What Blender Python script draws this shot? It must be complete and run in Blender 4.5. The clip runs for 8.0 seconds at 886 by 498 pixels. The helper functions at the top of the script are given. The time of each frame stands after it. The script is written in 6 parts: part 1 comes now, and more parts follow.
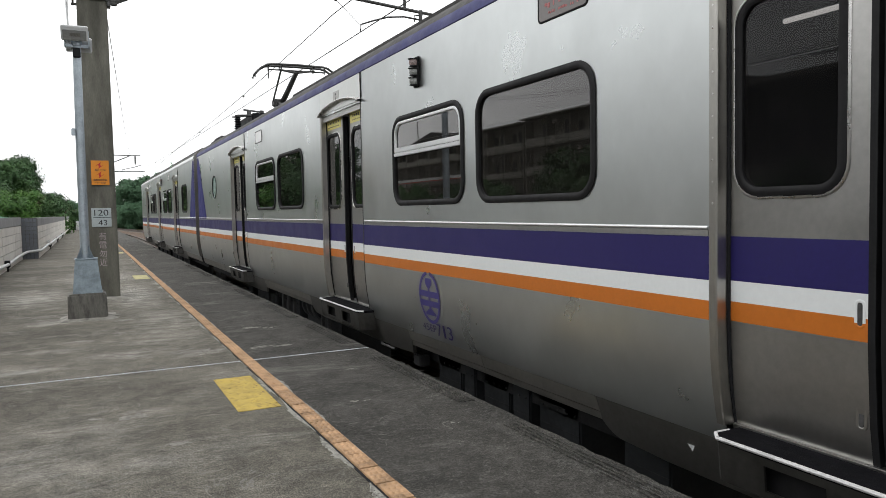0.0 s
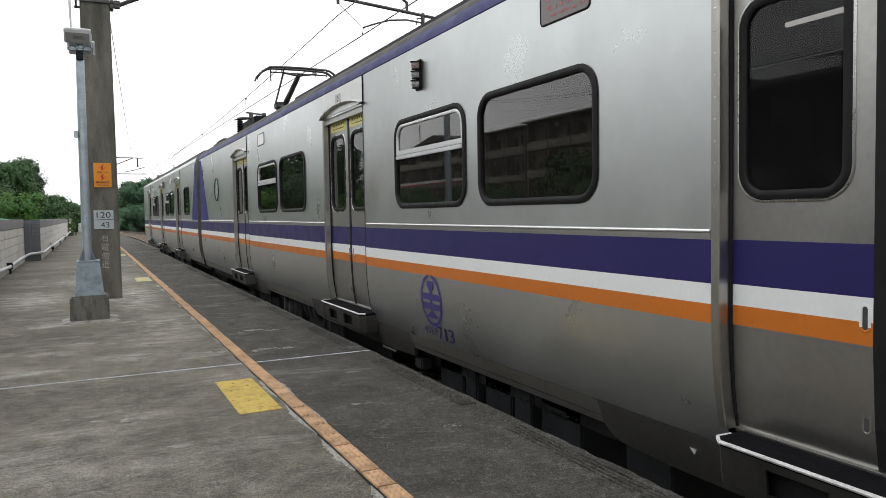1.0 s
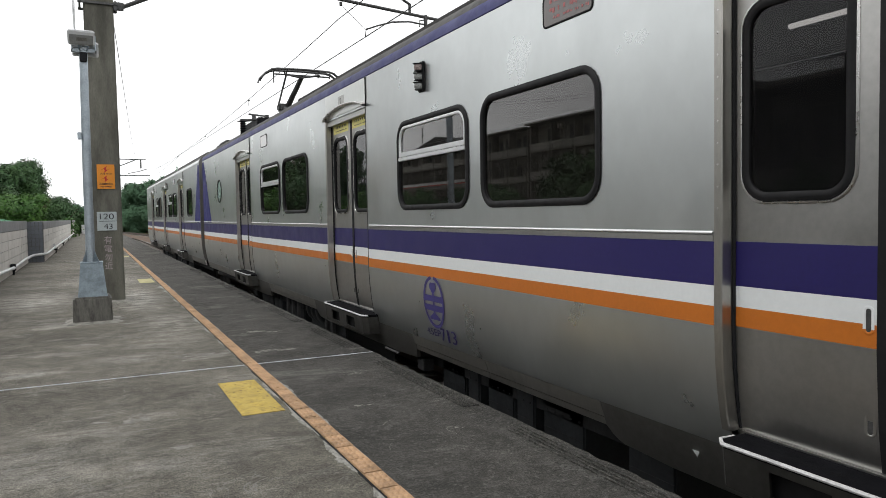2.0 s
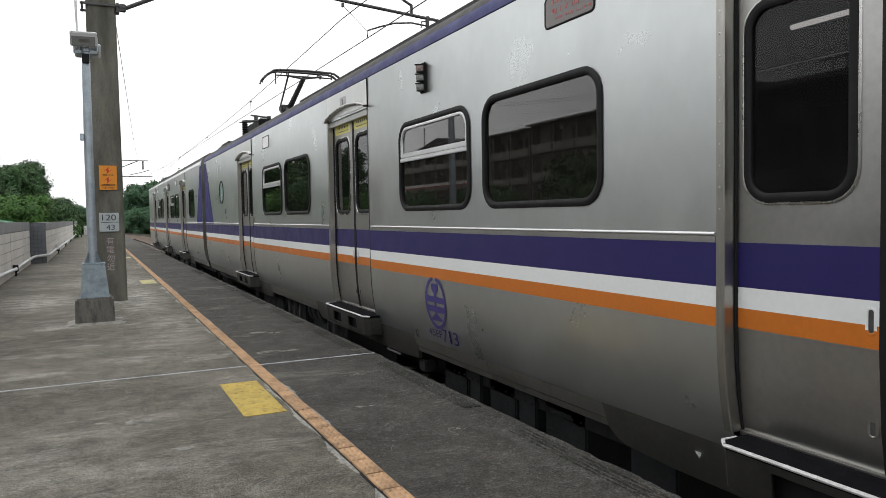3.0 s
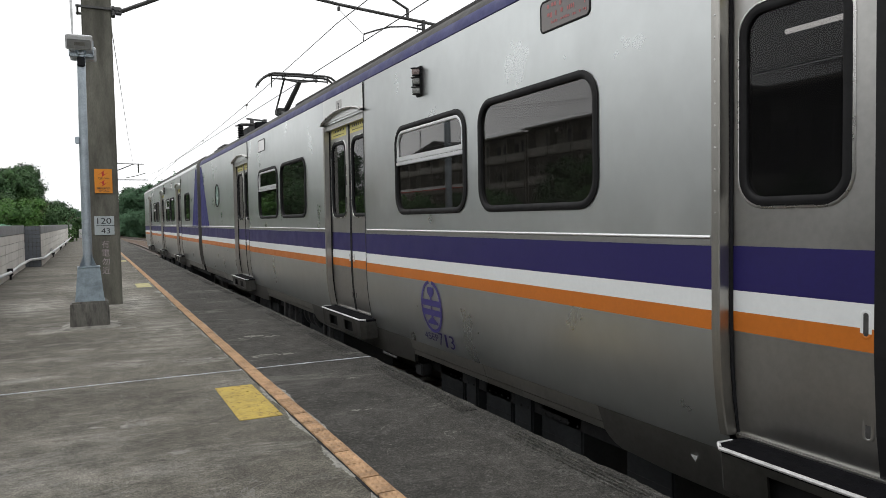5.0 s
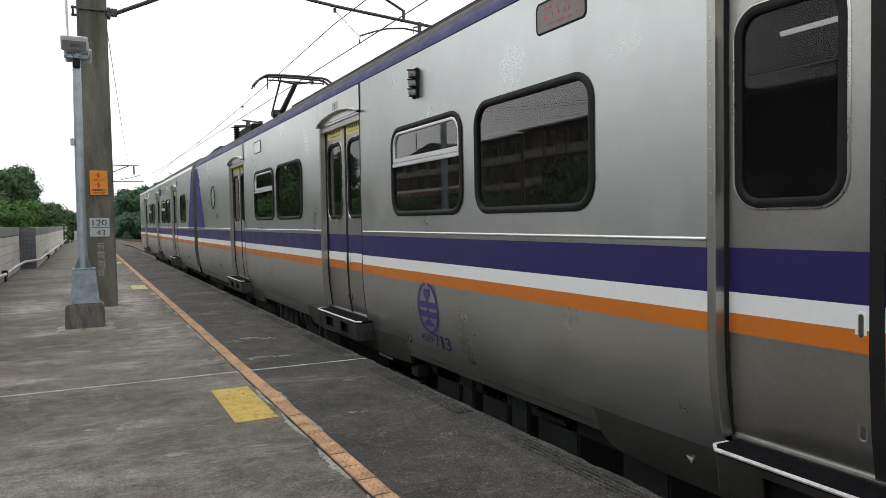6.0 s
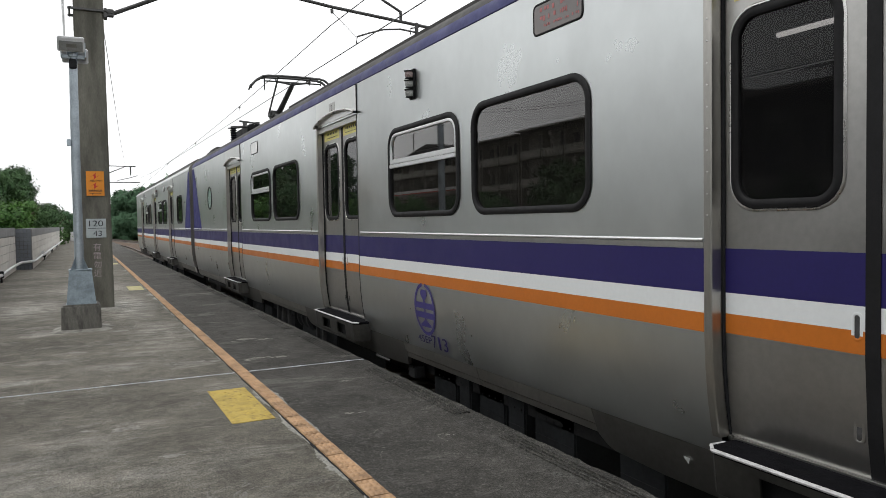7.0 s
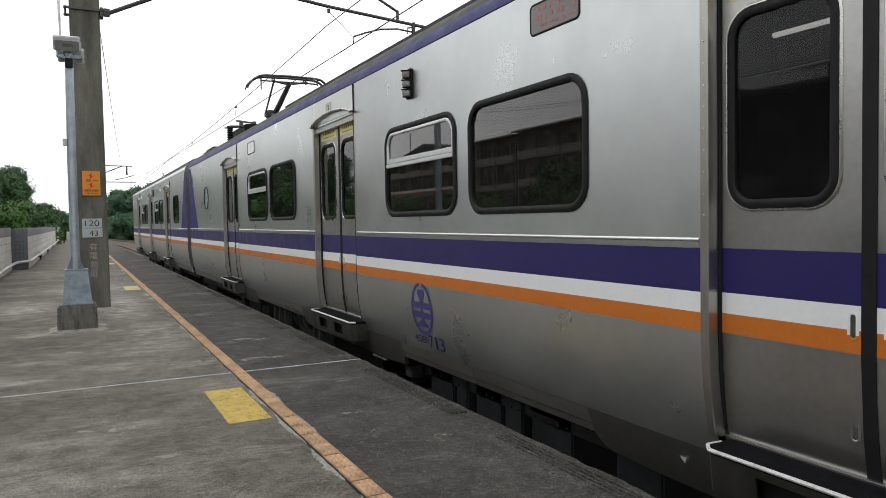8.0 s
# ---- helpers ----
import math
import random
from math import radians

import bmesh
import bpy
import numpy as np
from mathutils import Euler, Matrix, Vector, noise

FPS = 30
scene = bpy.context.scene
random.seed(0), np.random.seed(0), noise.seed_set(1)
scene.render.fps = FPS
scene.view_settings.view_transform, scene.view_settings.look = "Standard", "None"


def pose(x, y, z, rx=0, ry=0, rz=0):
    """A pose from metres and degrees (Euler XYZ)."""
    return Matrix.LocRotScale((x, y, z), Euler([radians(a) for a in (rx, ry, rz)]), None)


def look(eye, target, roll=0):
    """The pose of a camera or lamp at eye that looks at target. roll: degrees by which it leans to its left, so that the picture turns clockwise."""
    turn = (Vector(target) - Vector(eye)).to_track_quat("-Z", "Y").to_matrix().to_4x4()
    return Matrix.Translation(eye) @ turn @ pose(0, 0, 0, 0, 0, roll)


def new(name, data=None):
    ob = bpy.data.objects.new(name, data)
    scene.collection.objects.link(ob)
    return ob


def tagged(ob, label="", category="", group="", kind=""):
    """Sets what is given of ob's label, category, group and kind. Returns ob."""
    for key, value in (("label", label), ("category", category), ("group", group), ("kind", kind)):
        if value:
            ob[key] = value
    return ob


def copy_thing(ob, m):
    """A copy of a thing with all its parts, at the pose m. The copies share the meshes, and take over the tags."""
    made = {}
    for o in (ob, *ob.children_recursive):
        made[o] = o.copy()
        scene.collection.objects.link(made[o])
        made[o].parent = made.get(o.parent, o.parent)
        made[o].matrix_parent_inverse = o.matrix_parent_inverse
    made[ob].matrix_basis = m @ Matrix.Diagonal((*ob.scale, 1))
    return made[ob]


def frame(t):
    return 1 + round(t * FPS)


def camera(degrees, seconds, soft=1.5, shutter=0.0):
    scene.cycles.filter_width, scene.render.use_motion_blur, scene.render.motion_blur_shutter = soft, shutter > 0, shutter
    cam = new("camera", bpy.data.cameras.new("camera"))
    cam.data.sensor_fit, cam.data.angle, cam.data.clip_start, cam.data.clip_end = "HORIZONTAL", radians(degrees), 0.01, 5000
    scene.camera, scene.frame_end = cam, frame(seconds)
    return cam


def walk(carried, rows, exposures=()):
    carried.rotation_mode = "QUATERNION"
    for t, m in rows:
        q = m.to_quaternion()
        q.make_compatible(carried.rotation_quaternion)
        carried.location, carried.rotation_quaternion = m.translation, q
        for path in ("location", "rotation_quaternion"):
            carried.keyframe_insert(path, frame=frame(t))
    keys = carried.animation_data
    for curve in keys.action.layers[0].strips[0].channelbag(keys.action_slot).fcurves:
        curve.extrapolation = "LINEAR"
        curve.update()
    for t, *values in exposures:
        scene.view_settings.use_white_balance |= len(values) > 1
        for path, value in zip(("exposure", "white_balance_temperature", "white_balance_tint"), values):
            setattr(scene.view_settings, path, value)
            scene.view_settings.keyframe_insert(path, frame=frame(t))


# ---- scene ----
cam = camera(62.58, 8.0, soft=0.7)


def aim(yaw, pitch, roll):
    """The camera on its stand, turned by yaw to the train's side, by pitch upwards and by roll."""
    y, p = radians(yaw), radians(pitch)
    way = Vector((math.sin(y) * math.cos(p), math.cos(y) * math.cos(p), math.sin(p)))
    eye = Vector((0, 0, 1.2))
    return look(eye, eye + way, roll)


AIMS = [(0.0, 26.057, -3.166, -1.125), (0.5, 26.03, -3.111, -1.07), (1.0, 25.92, -2.94, -1.024),
        (1.5, 25.819, -2.867, -1.005), (3.0, 25.578, -2.725, -1.006), (3.5, 25.574, -2.796, -1.02),
        (4.0, 25.63, -2.837, -1.068), (4.5, 25.738, -2.639, -1.035), (6.0, 26.2, -2.335, -1.003),
        (6.5, 26.314, -2.27, -1.01), (7.0, 26.432, -2.268, -0.989), (7.5, 26.55, -2.283, -0.978),
        (8.0, 26.679, -2.287, -0.989)]
walk(cam, [(t, aim(a, b, c)) for t, a, b, c in AIMS], [(0.0, 0.11), (1.5, 0.08), (3.5, 0.0), (8.0, -0.03)])

# ---- light: a bright overcast sky ----
world = bpy.data.worlds.new("sky")
scene.world = world
world.use_nodes = True
wn, wl = world.node_tree.nodes, world.node_tree.links
sky = wn.new("ShaderNodeTexSky")
sky.sky_type, sky.sun_disc = "NISHITA", False
sky.sun_elevation, sky.sun_rotation = radians(58), radians(-70)
sky.air_density, sky.dust_density, sky.ozone_density = 1.0, 6.0, 1.0
grey = wn.new("ShaderNodeHueSaturation")
grey.inputs["Saturation"].default_value = 0.12
wl.new(sky.outputs[0], grey.inputs["Color"])
cloud = wn.new("ShaderNodeMix")
cloud.data_type = "RGBA"
cloud.inputs["Factor"].default_value = 0.85
cloud.inputs[7].default_value = (11.2, 11.3, 11.4, 1)
wl.new(grey.outputs[0], cloud.inputs[6])
wl.new(cloud.outputs[2], wn["Background"].inputs[0])
wn["Background"].inputs[1].default_value = 0.12

sun = new("sun", bpy.data.lights.new("sun", "SUN"))
sun.data.energy, sun.data.angle, sun.data.color = 0.5, radians(25), (1, 0.97, 0.93)
sun.matrix_world = look((-40, 15, 70), (0, 0, 0))


# ---- materials ----
def material(name, base, rough=0.6, metal=0.0, vary=0.15, scale=6.0, fine=60.0, bump=0.0, bump_scale=40.0,
             second=None, stain=0.0, stain_scale=1.3, stretch=(1, 1, 1), rough_vary=0.1, random_value=0.0, spec=0.5, bump_detail=6.0, brushed=0.0, chip=0.0, chip_scale=20, chip_colour=(0.06, 0.056, 0.05)):
    m = bpy.data.materials.new(name)
    m.use_nodes = True
    n, l = m.node_tree.nodes, m.node_tree.links
    p = n["Principled BSDF"]
    p.inputs["Roughness"].default_value, p.inputs["Metallic"].default_value = rough, metal
    p.inputs["Specular IOR Level"].default_value = spec
    tc = n.new("ShaderNodeNewGeometry")
    mp = n.new("ShaderNodeMapping")
    mp.inputs["Scale"].default_value = stretch
    l.new(tc.outputs["Position"], mp.inputs["Vector"])

    def noise_node(s, detail=4.0, r=0.6):
        t = n.new("ShaderNodeTexNoise")
        t.inputs["Scale"].default_value, t.inputs["Detail"].default_value, t.inputs["Roughness"].default_value = s, detail, r
        l.new(mp.outputs[0], t.inputs["Vector"])
        return t.outputs["Fac"]

    def scaled(fac, lo, hi, a=0.3, b=0.7):
        r = n.new("ShaderNodeMapRange")
        r.inputs["From Min"].default_value, r.inputs["From Max"].default_value = a, b
        r.inputs["To Min"].default_value, r.inputs["To Max"].default_value = lo, hi
        l.new(fac, r.inputs["Value"])
        return r.outputs[0]

    def times(colour, fac):
        x = n.new("ShaderNodeMix")
        x.data_type, x.blend_type = "RGBA", "MULTIPLY"
        x.inputs["Factor"].default_value = 1
        l.new(colour, x.inputs[6])
        l.new(fac, x.inputs[7])
        return x.outputs[2]

    rgb = n.new("ShaderNodeRGB")
    rgb.outputs[0].default_value = (*base, 1)
    colour = rgb.outputs[0]
    big = noise_node(scale, 5)
    if second:
        mix = n.new("ShaderNodeMix")
        mix.data_type = "RGBA"
        l.new(scaled(big, 0, 1, 0.38, 0.62), mix.inputs["Factor"])
        l.new(colour, mix.inputs[6])
        mix.inputs[7].default_value = (*second, 1)
        colour = mix.outputs[2]
    colour = times(colour, scaled(big, 1 - vary, 1 + vary))
    colour = times(colour, scaled(noise_node(fine, 3), 1 - vary * 0.8, 1 + vary * 0.8))
    if stain:
        colour = times(colour, scaled(noise_node(stain_scale, 6, 0.7), 1 - stain, 1.0, 0.36, 0.52))
    if chip:
        worn = n.new("ShaderNodeMath")
        worn.operation = "MULTIPLY"
        l.new(scaled(noise_node(chip_scale, 5, 0.75), 0, 1, 0.55, 0.60), worn.inputs[0])
        l.new(scaled(noise_node(chip_scale * 0.22, 3), 0, chip, 0.44, 0.54), worn.inputs[1])
        mix = n.new("ShaderNodeMix")
        mix.data_type = "RGBA"
        l.new(worn.outputs[0], mix.inputs["Factor"])
        l.new(colour, mix.inputs[6])
        mix.inputs[7].default_value = (*chip_colour, 1)
        colour = mix.outputs[2]
    if random_value:
        oi = n.new("ShaderNodeObjectInfo")
        gi = n.new("ShaderNodeNewGeometry")
        add = n.new("ShaderNodeMath")
        add.operation = "ADD"
        l.new(oi.outputs["Random"], add.inputs[0])
        l.new(gi.outputs["Random Per Island"], add.inputs[1])
        colour = times(colour, scaled(add.outputs[0], 1 - random_value, 1 + random_value, 0.3, 1.7))
    l.new(colour, p.inputs["Base Color"])
    if rough_vary:
        l.new(scaled(noise_node(scale * 2.3, 4), max(rough - rough_vary, 0.02), min(rough + rough_vary, 1)), p.inputs["Roughness"])
    if bump:
        b = n.new("ShaderNodeBump")
        b.inputs["Strength"].default_value, b.inputs["Distance"].default_value = 1.0, bump
        l.new(noise_node(bump_scale, bump_detail, 0.65), b.inputs["Height"])
        l.new(b.outputs[0], p.inputs["Normal"])
    if brushed:
        grain = n.new("ShaderNodeCombineXYZ")
        grain.inputs["Z"].default_value = 1.0
        l.new(grain.outputs[0], p.inputs["Tangent"])
        p.inputs["Anisotropic"].default_value = brushed
    return m


def glass(name, tint, ior=1.5, rough=0.01, clear=1.0):
    m = bpy.data.materials.new(name)
    m.use_nodes = True
    p = m.node_tree.nodes["Principled BSDF"]
    p.inputs["Base Color"].default_value = (*tint, 1)
    p.inputs["Roughness"].default_value = rough
    p.inputs["Transmission Weight"].default_value = clear
    p.inputs["IOR"].default_value = ior
    return m


def glow(name, base, strength):
    m = bpy.data.materials.new(name)
    m.use_nodes = True
    p = m.node_tree.nodes["Principled BSDF"]
    p.inputs["Base Color"].default_value = (*base, 1)
    p.inputs["Emission Color"].default_value = (*base, 1)
    p.inputs["Emission Strength"].default_value = strength
    return m


STEEL = material("brushed_steel", (0.578, 0.602, 0.600), 0.31, 1.0, 0.03, 0.9, 9, 0.0046, 1.7, stretch=(1, 1.0, 0.8), rough_vary=0.05, bump_detail=1.5, brushed=0.5)
HEADER = material("pale_header_steel", (0.70, 0.715, 0.70), 0.40, 1.0, 0.03, 3, 30, rough_vary=0.03)
STEEL_DOOR = material("door_steel", (0.45, 0.445, 0.43), 0.37, 1.0, 0.07, 1.4, 30, 0.0004, 3, rough_vary=0.06)
STEEL_TRIM = material("polished_trim", (0.58, 0.575, 0.56), 0.28, 1.0, 0.06, 5, 60, rough_vary=0.03)
JAMB = material("jamb_steel", (0.42, 0.408, 0.38), 0.37, 1.0, 0.10, 3, 40, rough_vary=0.04, stretch=(1, 1, 0.3))
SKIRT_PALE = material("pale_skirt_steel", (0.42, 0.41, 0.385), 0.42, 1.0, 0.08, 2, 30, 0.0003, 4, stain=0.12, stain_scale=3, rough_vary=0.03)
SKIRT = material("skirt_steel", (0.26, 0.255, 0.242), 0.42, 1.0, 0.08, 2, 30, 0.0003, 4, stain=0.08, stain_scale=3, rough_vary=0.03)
PURPLE = material("purple_stripe", (0.017, 0.0125, 0.098), 0.42, 0, 0.08, 2, 40, rough_vary=0.06, spec=0.4)
WHITE = material("white_stripe", (0.72, 0.745, 0.75), 0.4, 0, 0.03, 2, 40)
ORANGE = material("orange_stripe", (0.50, 0.145, 0.016), 0.4, 0, 0.06, 2, 40)
BLUE_BAND = material("blue_gutter_paint", (0.05, 0.054, 0.155), 0.55, 0, 0.14, 3, 30, stain=0.2, spec=0.25)
WEDGE = material("wedge_paint", (0.032, 0.032, 0.15), 0.55, 0, 0.12, 3, 30, spec=0.15)
STEP_STEEL = material("dull_step_steel", (0.10, 0.098, 0.092), 0.5, 1.0, 0.14, 3, 30, 0.0005, 6)
FADED_PAINT = material("faded_yellow_paint", (0.44, 0.40, 0.20), 0.8, 0, 0.16, 5, 70, 0.003, 40, stain=0.2, stain_scale=10)
RUBBER = material("black_rubber", (0.010, 0.010, 0.011), 0.6, 0, 0.2, 8, 80, spec=0.22)
ROOF = material("roof_grey", (0.048, 0.046, 0.044), 0.75, 0, 0.3, 2, 20, 0.003, 12, stain=0.4)
DARK = material("underframe_black", (0.010, 0.010, 0.011), 0.7, 0, 0.4, 6, 60, 0.003, 30)
EQUIP = material("equipment_panel_grey", (0.019, 0.021, 0.023), 0.6, 0, 0.25, 3, 40, 0.0008, 20, stain=0.3, stain_scale=2, spec=0.3)
DARK_BOX = material("equipment_grey", (0.011, 0.012, 0.014), 0.7, 0, 0.3, 4, 60, 0.001, 30, spec=0.2)
GANGWAY = material("grey_bellows_rubber", (0.07, 0.07, 0.068), 0.6, 0, 0.2, 4, 40)
NOSING = material("worn_white_edge", (0.60, 0.60, 0.60), 0.6, 0, 0.15, 8, 60, stain=0.25, stain_scale=9)
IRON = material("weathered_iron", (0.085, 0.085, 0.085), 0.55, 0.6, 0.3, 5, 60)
TREAD = material("black_tread", (0.006, 0.006, 0.0075), 0.9, 0, 0.3, 10, 150, 0.002, 120, spec=0.06)
GLASS_DARK = glass("tinted_glass", (0.24, 0.225, 0.21), 1.66, clear=0.968)
GLASS_DOOR = glass("door_glass", (0.20, 0.20, 0.21), 1.29, clear=0.972)
GLASS_FROST = material("frosted_glass", (0.30, 0.40, 0.37), 0.25, 0, 0.05, 4, 40)
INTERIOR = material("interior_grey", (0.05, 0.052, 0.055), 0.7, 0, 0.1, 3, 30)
ALU = material("aluminium", (0.78, 0.79, 0.80), 0.46, 1.0, 0.05, 5, 60)
YELLOW_STICKER = material("yellow_sticker", (0.70, 0.63, 0.19), 0.45, 0, 0.08, 5, 60)
BLACK_INK = material("dark_ink", (0.02, 0.02, 0.025), 0.6, 0, 0.1)
RED_INK = material("red_ink", (0.50, 0.03, 0.02), 0.5, 0, 0.1)
PURPLE_INK = material("purple_marking", (0.045, 0.036, 0.17), 0.45, 0, 0.08)
LENS_RED = material("red_lens", (0.26, 0.20, 0.19), 0.12, 0, 0.3, 60, 120)
LENS_CLEAR = material("clear_lens", (0.24, 0.25, 0.24), 0.12, 0, 0.3, 60, 120)
# unlit screens: the white sky reflection is put into the pale base colour
DISPLAY_SHEEN = material("sky_sheen_display_glass", (0.60, 0.59, 0.58), 0.06, 0, 0.05, 4, 40)
DISPLAY_DARK = material("lit_display_glass", (0.15, 0.135, 0.13), 0.06, 0, 0.05, 4, 40)
FLOOD_CASE = material("floodlight_case", (0.60, 0.61, 0.62), 0.45, 0.2, 0.08, 8, 60)
FLOOD_GLASS = material("floodlight_glass", (0.20, 0.205, 0.20), 0.08, 0, 0.1, 20, 60)
LED = glow("red_led", (0.30, 0.085, 0.085), 0.22)
TUBE = glow("fluorescent_tube", (1.0, 0.95, 0.88), 1.6)


def concrete(name, dark, pale, smear, scratch, bump, coarse=1.0, washes=(), fleck=0.4):
    """Old cast concrete: broad tone, blotches, grit, pale smears and thin scratches."""
    m = bpy.data.materials.new(name)
    m.use_nodes = True
    n, l = m.node_tree.nodes, m.node_tree.links
    p = n["Principled BSDF"]
    p.inputs["Roughness"].default_value = 0.9
    p.inputs["Specular IOR Level"].default_value = 0.3
    geo = n.new("ShaderNodeNewGeometry")

    def field(scale, stretch=(1, 1, 1), detail=5.0, rough=0.6, distort=0.0):
        mp = n.new("ShaderNodeMapping")
        mp.inputs["Scale"].default_value = stretch
        l.new(geo.outputs["Position"], mp.inputs["Vector"])
        t = n.new("ShaderNodeTexNoise")
        for key, v in (("Scale", scale), ("Detail", detail), ("Roughness", rough), ("Distortion", distort)):
            t.inputs[key].default_value = v
        l.new(mp.outputs[0], t.inputs["Vector"])
        return t.outputs["Fac"]

    def remap(fac, a, b, lo, hi):
        r = n.new("ShaderNodeMapRange")
        for key, v in (("From Min", a), ("From Max", b), ("To Min", lo), ("To Max", hi)):
            r.inputs[key].default_value = v
        l.new(fac, r.inputs["Value"])
        return r.outputs[0]

    def blend(kind, fac, a, b):
        x = n.new("ShaderNodeMix")
        x.data_type, x.blend_type = "RGBA", kind
        for sock, v in ((x.inputs["Factor"], fac), (x.inputs[6], a), (x.inputs[7], b)):
            if isinstance(v, (int, float)):
                sock.default_value = v
            elif isinstance(v, tuple):
                sock.default_value = (*v, 1)
            else:
                l.new(v, sock)
        return x.outputs[2]

    mid = field(5.5 * coarse, (1, 0.75, 1), detail=8, rough=0.72)
    grit = field(58 * coarse, (1, 0.5, 1), detail=5, rough=0.8)
    speck = field(165 * coarse, (1, 0.42, 1), detail=3)
    blot = field(11 * coarse, (1, 1.3, 1), 6, 0.75, 0.3)
    c = blend("MIX", remap(field(0.85, (0.8, 1.2, 1), 8, 0.64), 0.37, 0.66, 0, 1), dark, pale)
    c = blend("MIX", remap(field(1.25, (0.6, 1.7, 1), 9, 0.76, 0.5), 0.54, 0.62, 0, smear), c, (0.30, 0.29, 0.262))
    for wx, wy, rx, ry, amount in washes:
        mp = n.new("ShaderNodeMapping")
        mp.inputs["Scale"].default_value = (1 / rx, 1 / ry, 0)
        mp.inputs["Location"].default_value = (-wx / rx, -wy / ry, 0)
        l.new(geo.outputs["Position"], mp.inputs["Vector"])
        far_off = n.new("ShaderNodeVectorMath")
        far_off.operation = "LENGTH"
        l.new(mp.outputs[0], far_off.inputs[0])
        patch = n.new("ShaderNodeMath")
        patch.operation = "MULTIPLY"
        l.new(remap(far_off.outputs["Value"], 0.25, 1.0, amount, 0.0), patch.inputs[0])
        l.new(remap(field(3.2, (0.5, 1.7, 1), 10, 0.78, 0.4), 0.44, 0.55, 0.15, 1), patch.inputs[1])
        c = blend("MIX", patch.outputs[0], c, (0.40, 0.385, 0.345))
    c = blend("MULTIPLY", 1.0, c, remap(mid, 0.34, 0.66, 0.68, 1.32))
    c = blend("MULTIPLY", 1.0, c, remap(blot, 0.34, 0.66, 0.84, 1.16))
    c = blend("MULTIPLY", 1.0, c, remap(grit, 0.38, 0.62, 0.74, 1.26))
    c = blend("MULTIPLY", 1.0, c, remap(speck, 0.40, 0.60, 0.60, 1.40))
    c = blend("MIX", remap(field(34 * coarse, (1, 0.7, 1), 5, 0.8), 0.56, 0.64, 0, fleck), c, (0.27, 0.26, 0.235))
    c = blend("MIX", remap(field(40 * coarse, (1, 0.8, 1), 5, 0.8), 0.43, 0.33, 0, 0.75), c, (0.022, 0.021, 0.018))
    wander = n.new("ShaderNodeMath")
    wander.operation = "SUBTRACT"
    wander.inputs[1].default_value = 0.5
    l.new(field(2.6, (1, 1, 1), 5, 0.55, 1.2), wander.inputs[0])
    thin = n.new("ShaderNodeMath")
    thin.operation = "ABSOLUTE"
    l.new(wander.outputs[0], thin.inputs[0])
    gate = n.new("ShaderNodeMath")
    gate.operation = "MULTIPLY"
    l.new(remap(thin.outputs[0], 0.0, 0.009, scratch, 0.0), gate.inputs[0])
    l.new(remap(field(1.7, detail=3), 0.46, 0.58, 0, 1), gate.inputs[1])
    c = blend("MIX", gate.outputs[0], c, (0.24, 0.235, 0.22))
    l.new(c, p.inputs["Base Color"])
    both = n.new("ShaderNodeMath")
    both.operation = "ADD"
    l.new(mid, both.inputs[0])
    l.new(grit, both.inputs[1])
    b = n.new("ShaderNodeBump")
    b.inputs["Strength"].default_value, b.inputs["Distance"].default_value = 1.0, bump
    l.new(both.outputs[0], b.inputs["Height"])
    l.new(b.outputs[0], p.inputs["Normal"])
    return m


CONCRETE = concrete("platform_concrete", (0.099, 0.092, 0.0755), (0.180, 0.168, 0.140), 0.4, 0.9, 0.010, washes=((0.58, 11.9, 0.45, 2.2, 1.0), (-0.42, 9.3, 0.3, 0.35, 0.8), (-0.75, 12.2, 0.7, 1.6, 0.8), (0.27, 4.72, 0.2, 0.13, 0.4), (-0.55, 6.5, 0.45, 0.2, 0.6), (0.3, 6.75, 0.55, 0.3, 0.5), (0.2, 15.5, 0.9, 2.2, 0.6), (-0.3, 4.1, 0.6, 0.9, 0.35), (0.78, 8.6, 0.4, 1.7, 0.5)))
EDGE_SLAB = concrete("rough_edge_concrete", (0.050, 0.048, 0.043), (0.084, 0.080, 0.072), 0.3, 0.35, 0.016, 1.0, fleck=0.42)
COPING = concrete("platform_edge_concrete", (0.045, 0.043, 0.039), (0.08, 0.077, 0.07), 0.25, 0.5, 0.02, 0.9)
MORTAR = material("pale_mortar", (0.40, 0.39, 0.355), 0.9, 0, 0.35, 9, 90, 0.004, 60, second=(0.24, 0.235, 0.21), stain=0.5, stain_scale=30, chip=1.0, chip_scale=45, chip_colour=(0.085, 0.08, 0.072), stretch=(1, 0.6, 1))
SMEAR = material("pale_cement_smear", (0.245, 0.236, 0.21), 0.9, 0, 0.3, 8, 120, 0.003, 90, stain=0.35, stain_scale=26)
SEAL = material("white_joint_seal", (0.58, 0.60, 0.64), 0.7, 0, 0.3, 12, 90, stain=0.3, stain_scale=6)
TILE = material("orange_tactile_tile", (0.43, 0.268, 0.148), 0.75, 0, 0.14, 9, 120, 0.001, 90, random_value=0.16, stain=0.28, stain_scale=9)
YELLOW_PAINT = material("yellow_ground_paint", (0.46, 0.335, 0.07), 0.75, 0, 0.16, 5, 70, 0.003, 40, stain=0.2, stain_scale=14, chip=0.9, chip_scale=40, chip_colour=(0.10, 0.055, 0.03))
POLE_CONCRETE = material("pole_concrete", (0.108, 0.105, 0.086), 0.85, 0, 0.16, 2.2, 50, 0.003, 30, second=(0.148, 0.144, 0.12), stain=0.28, stain_scale=2.4, stretch=(2, 2, 0.5))
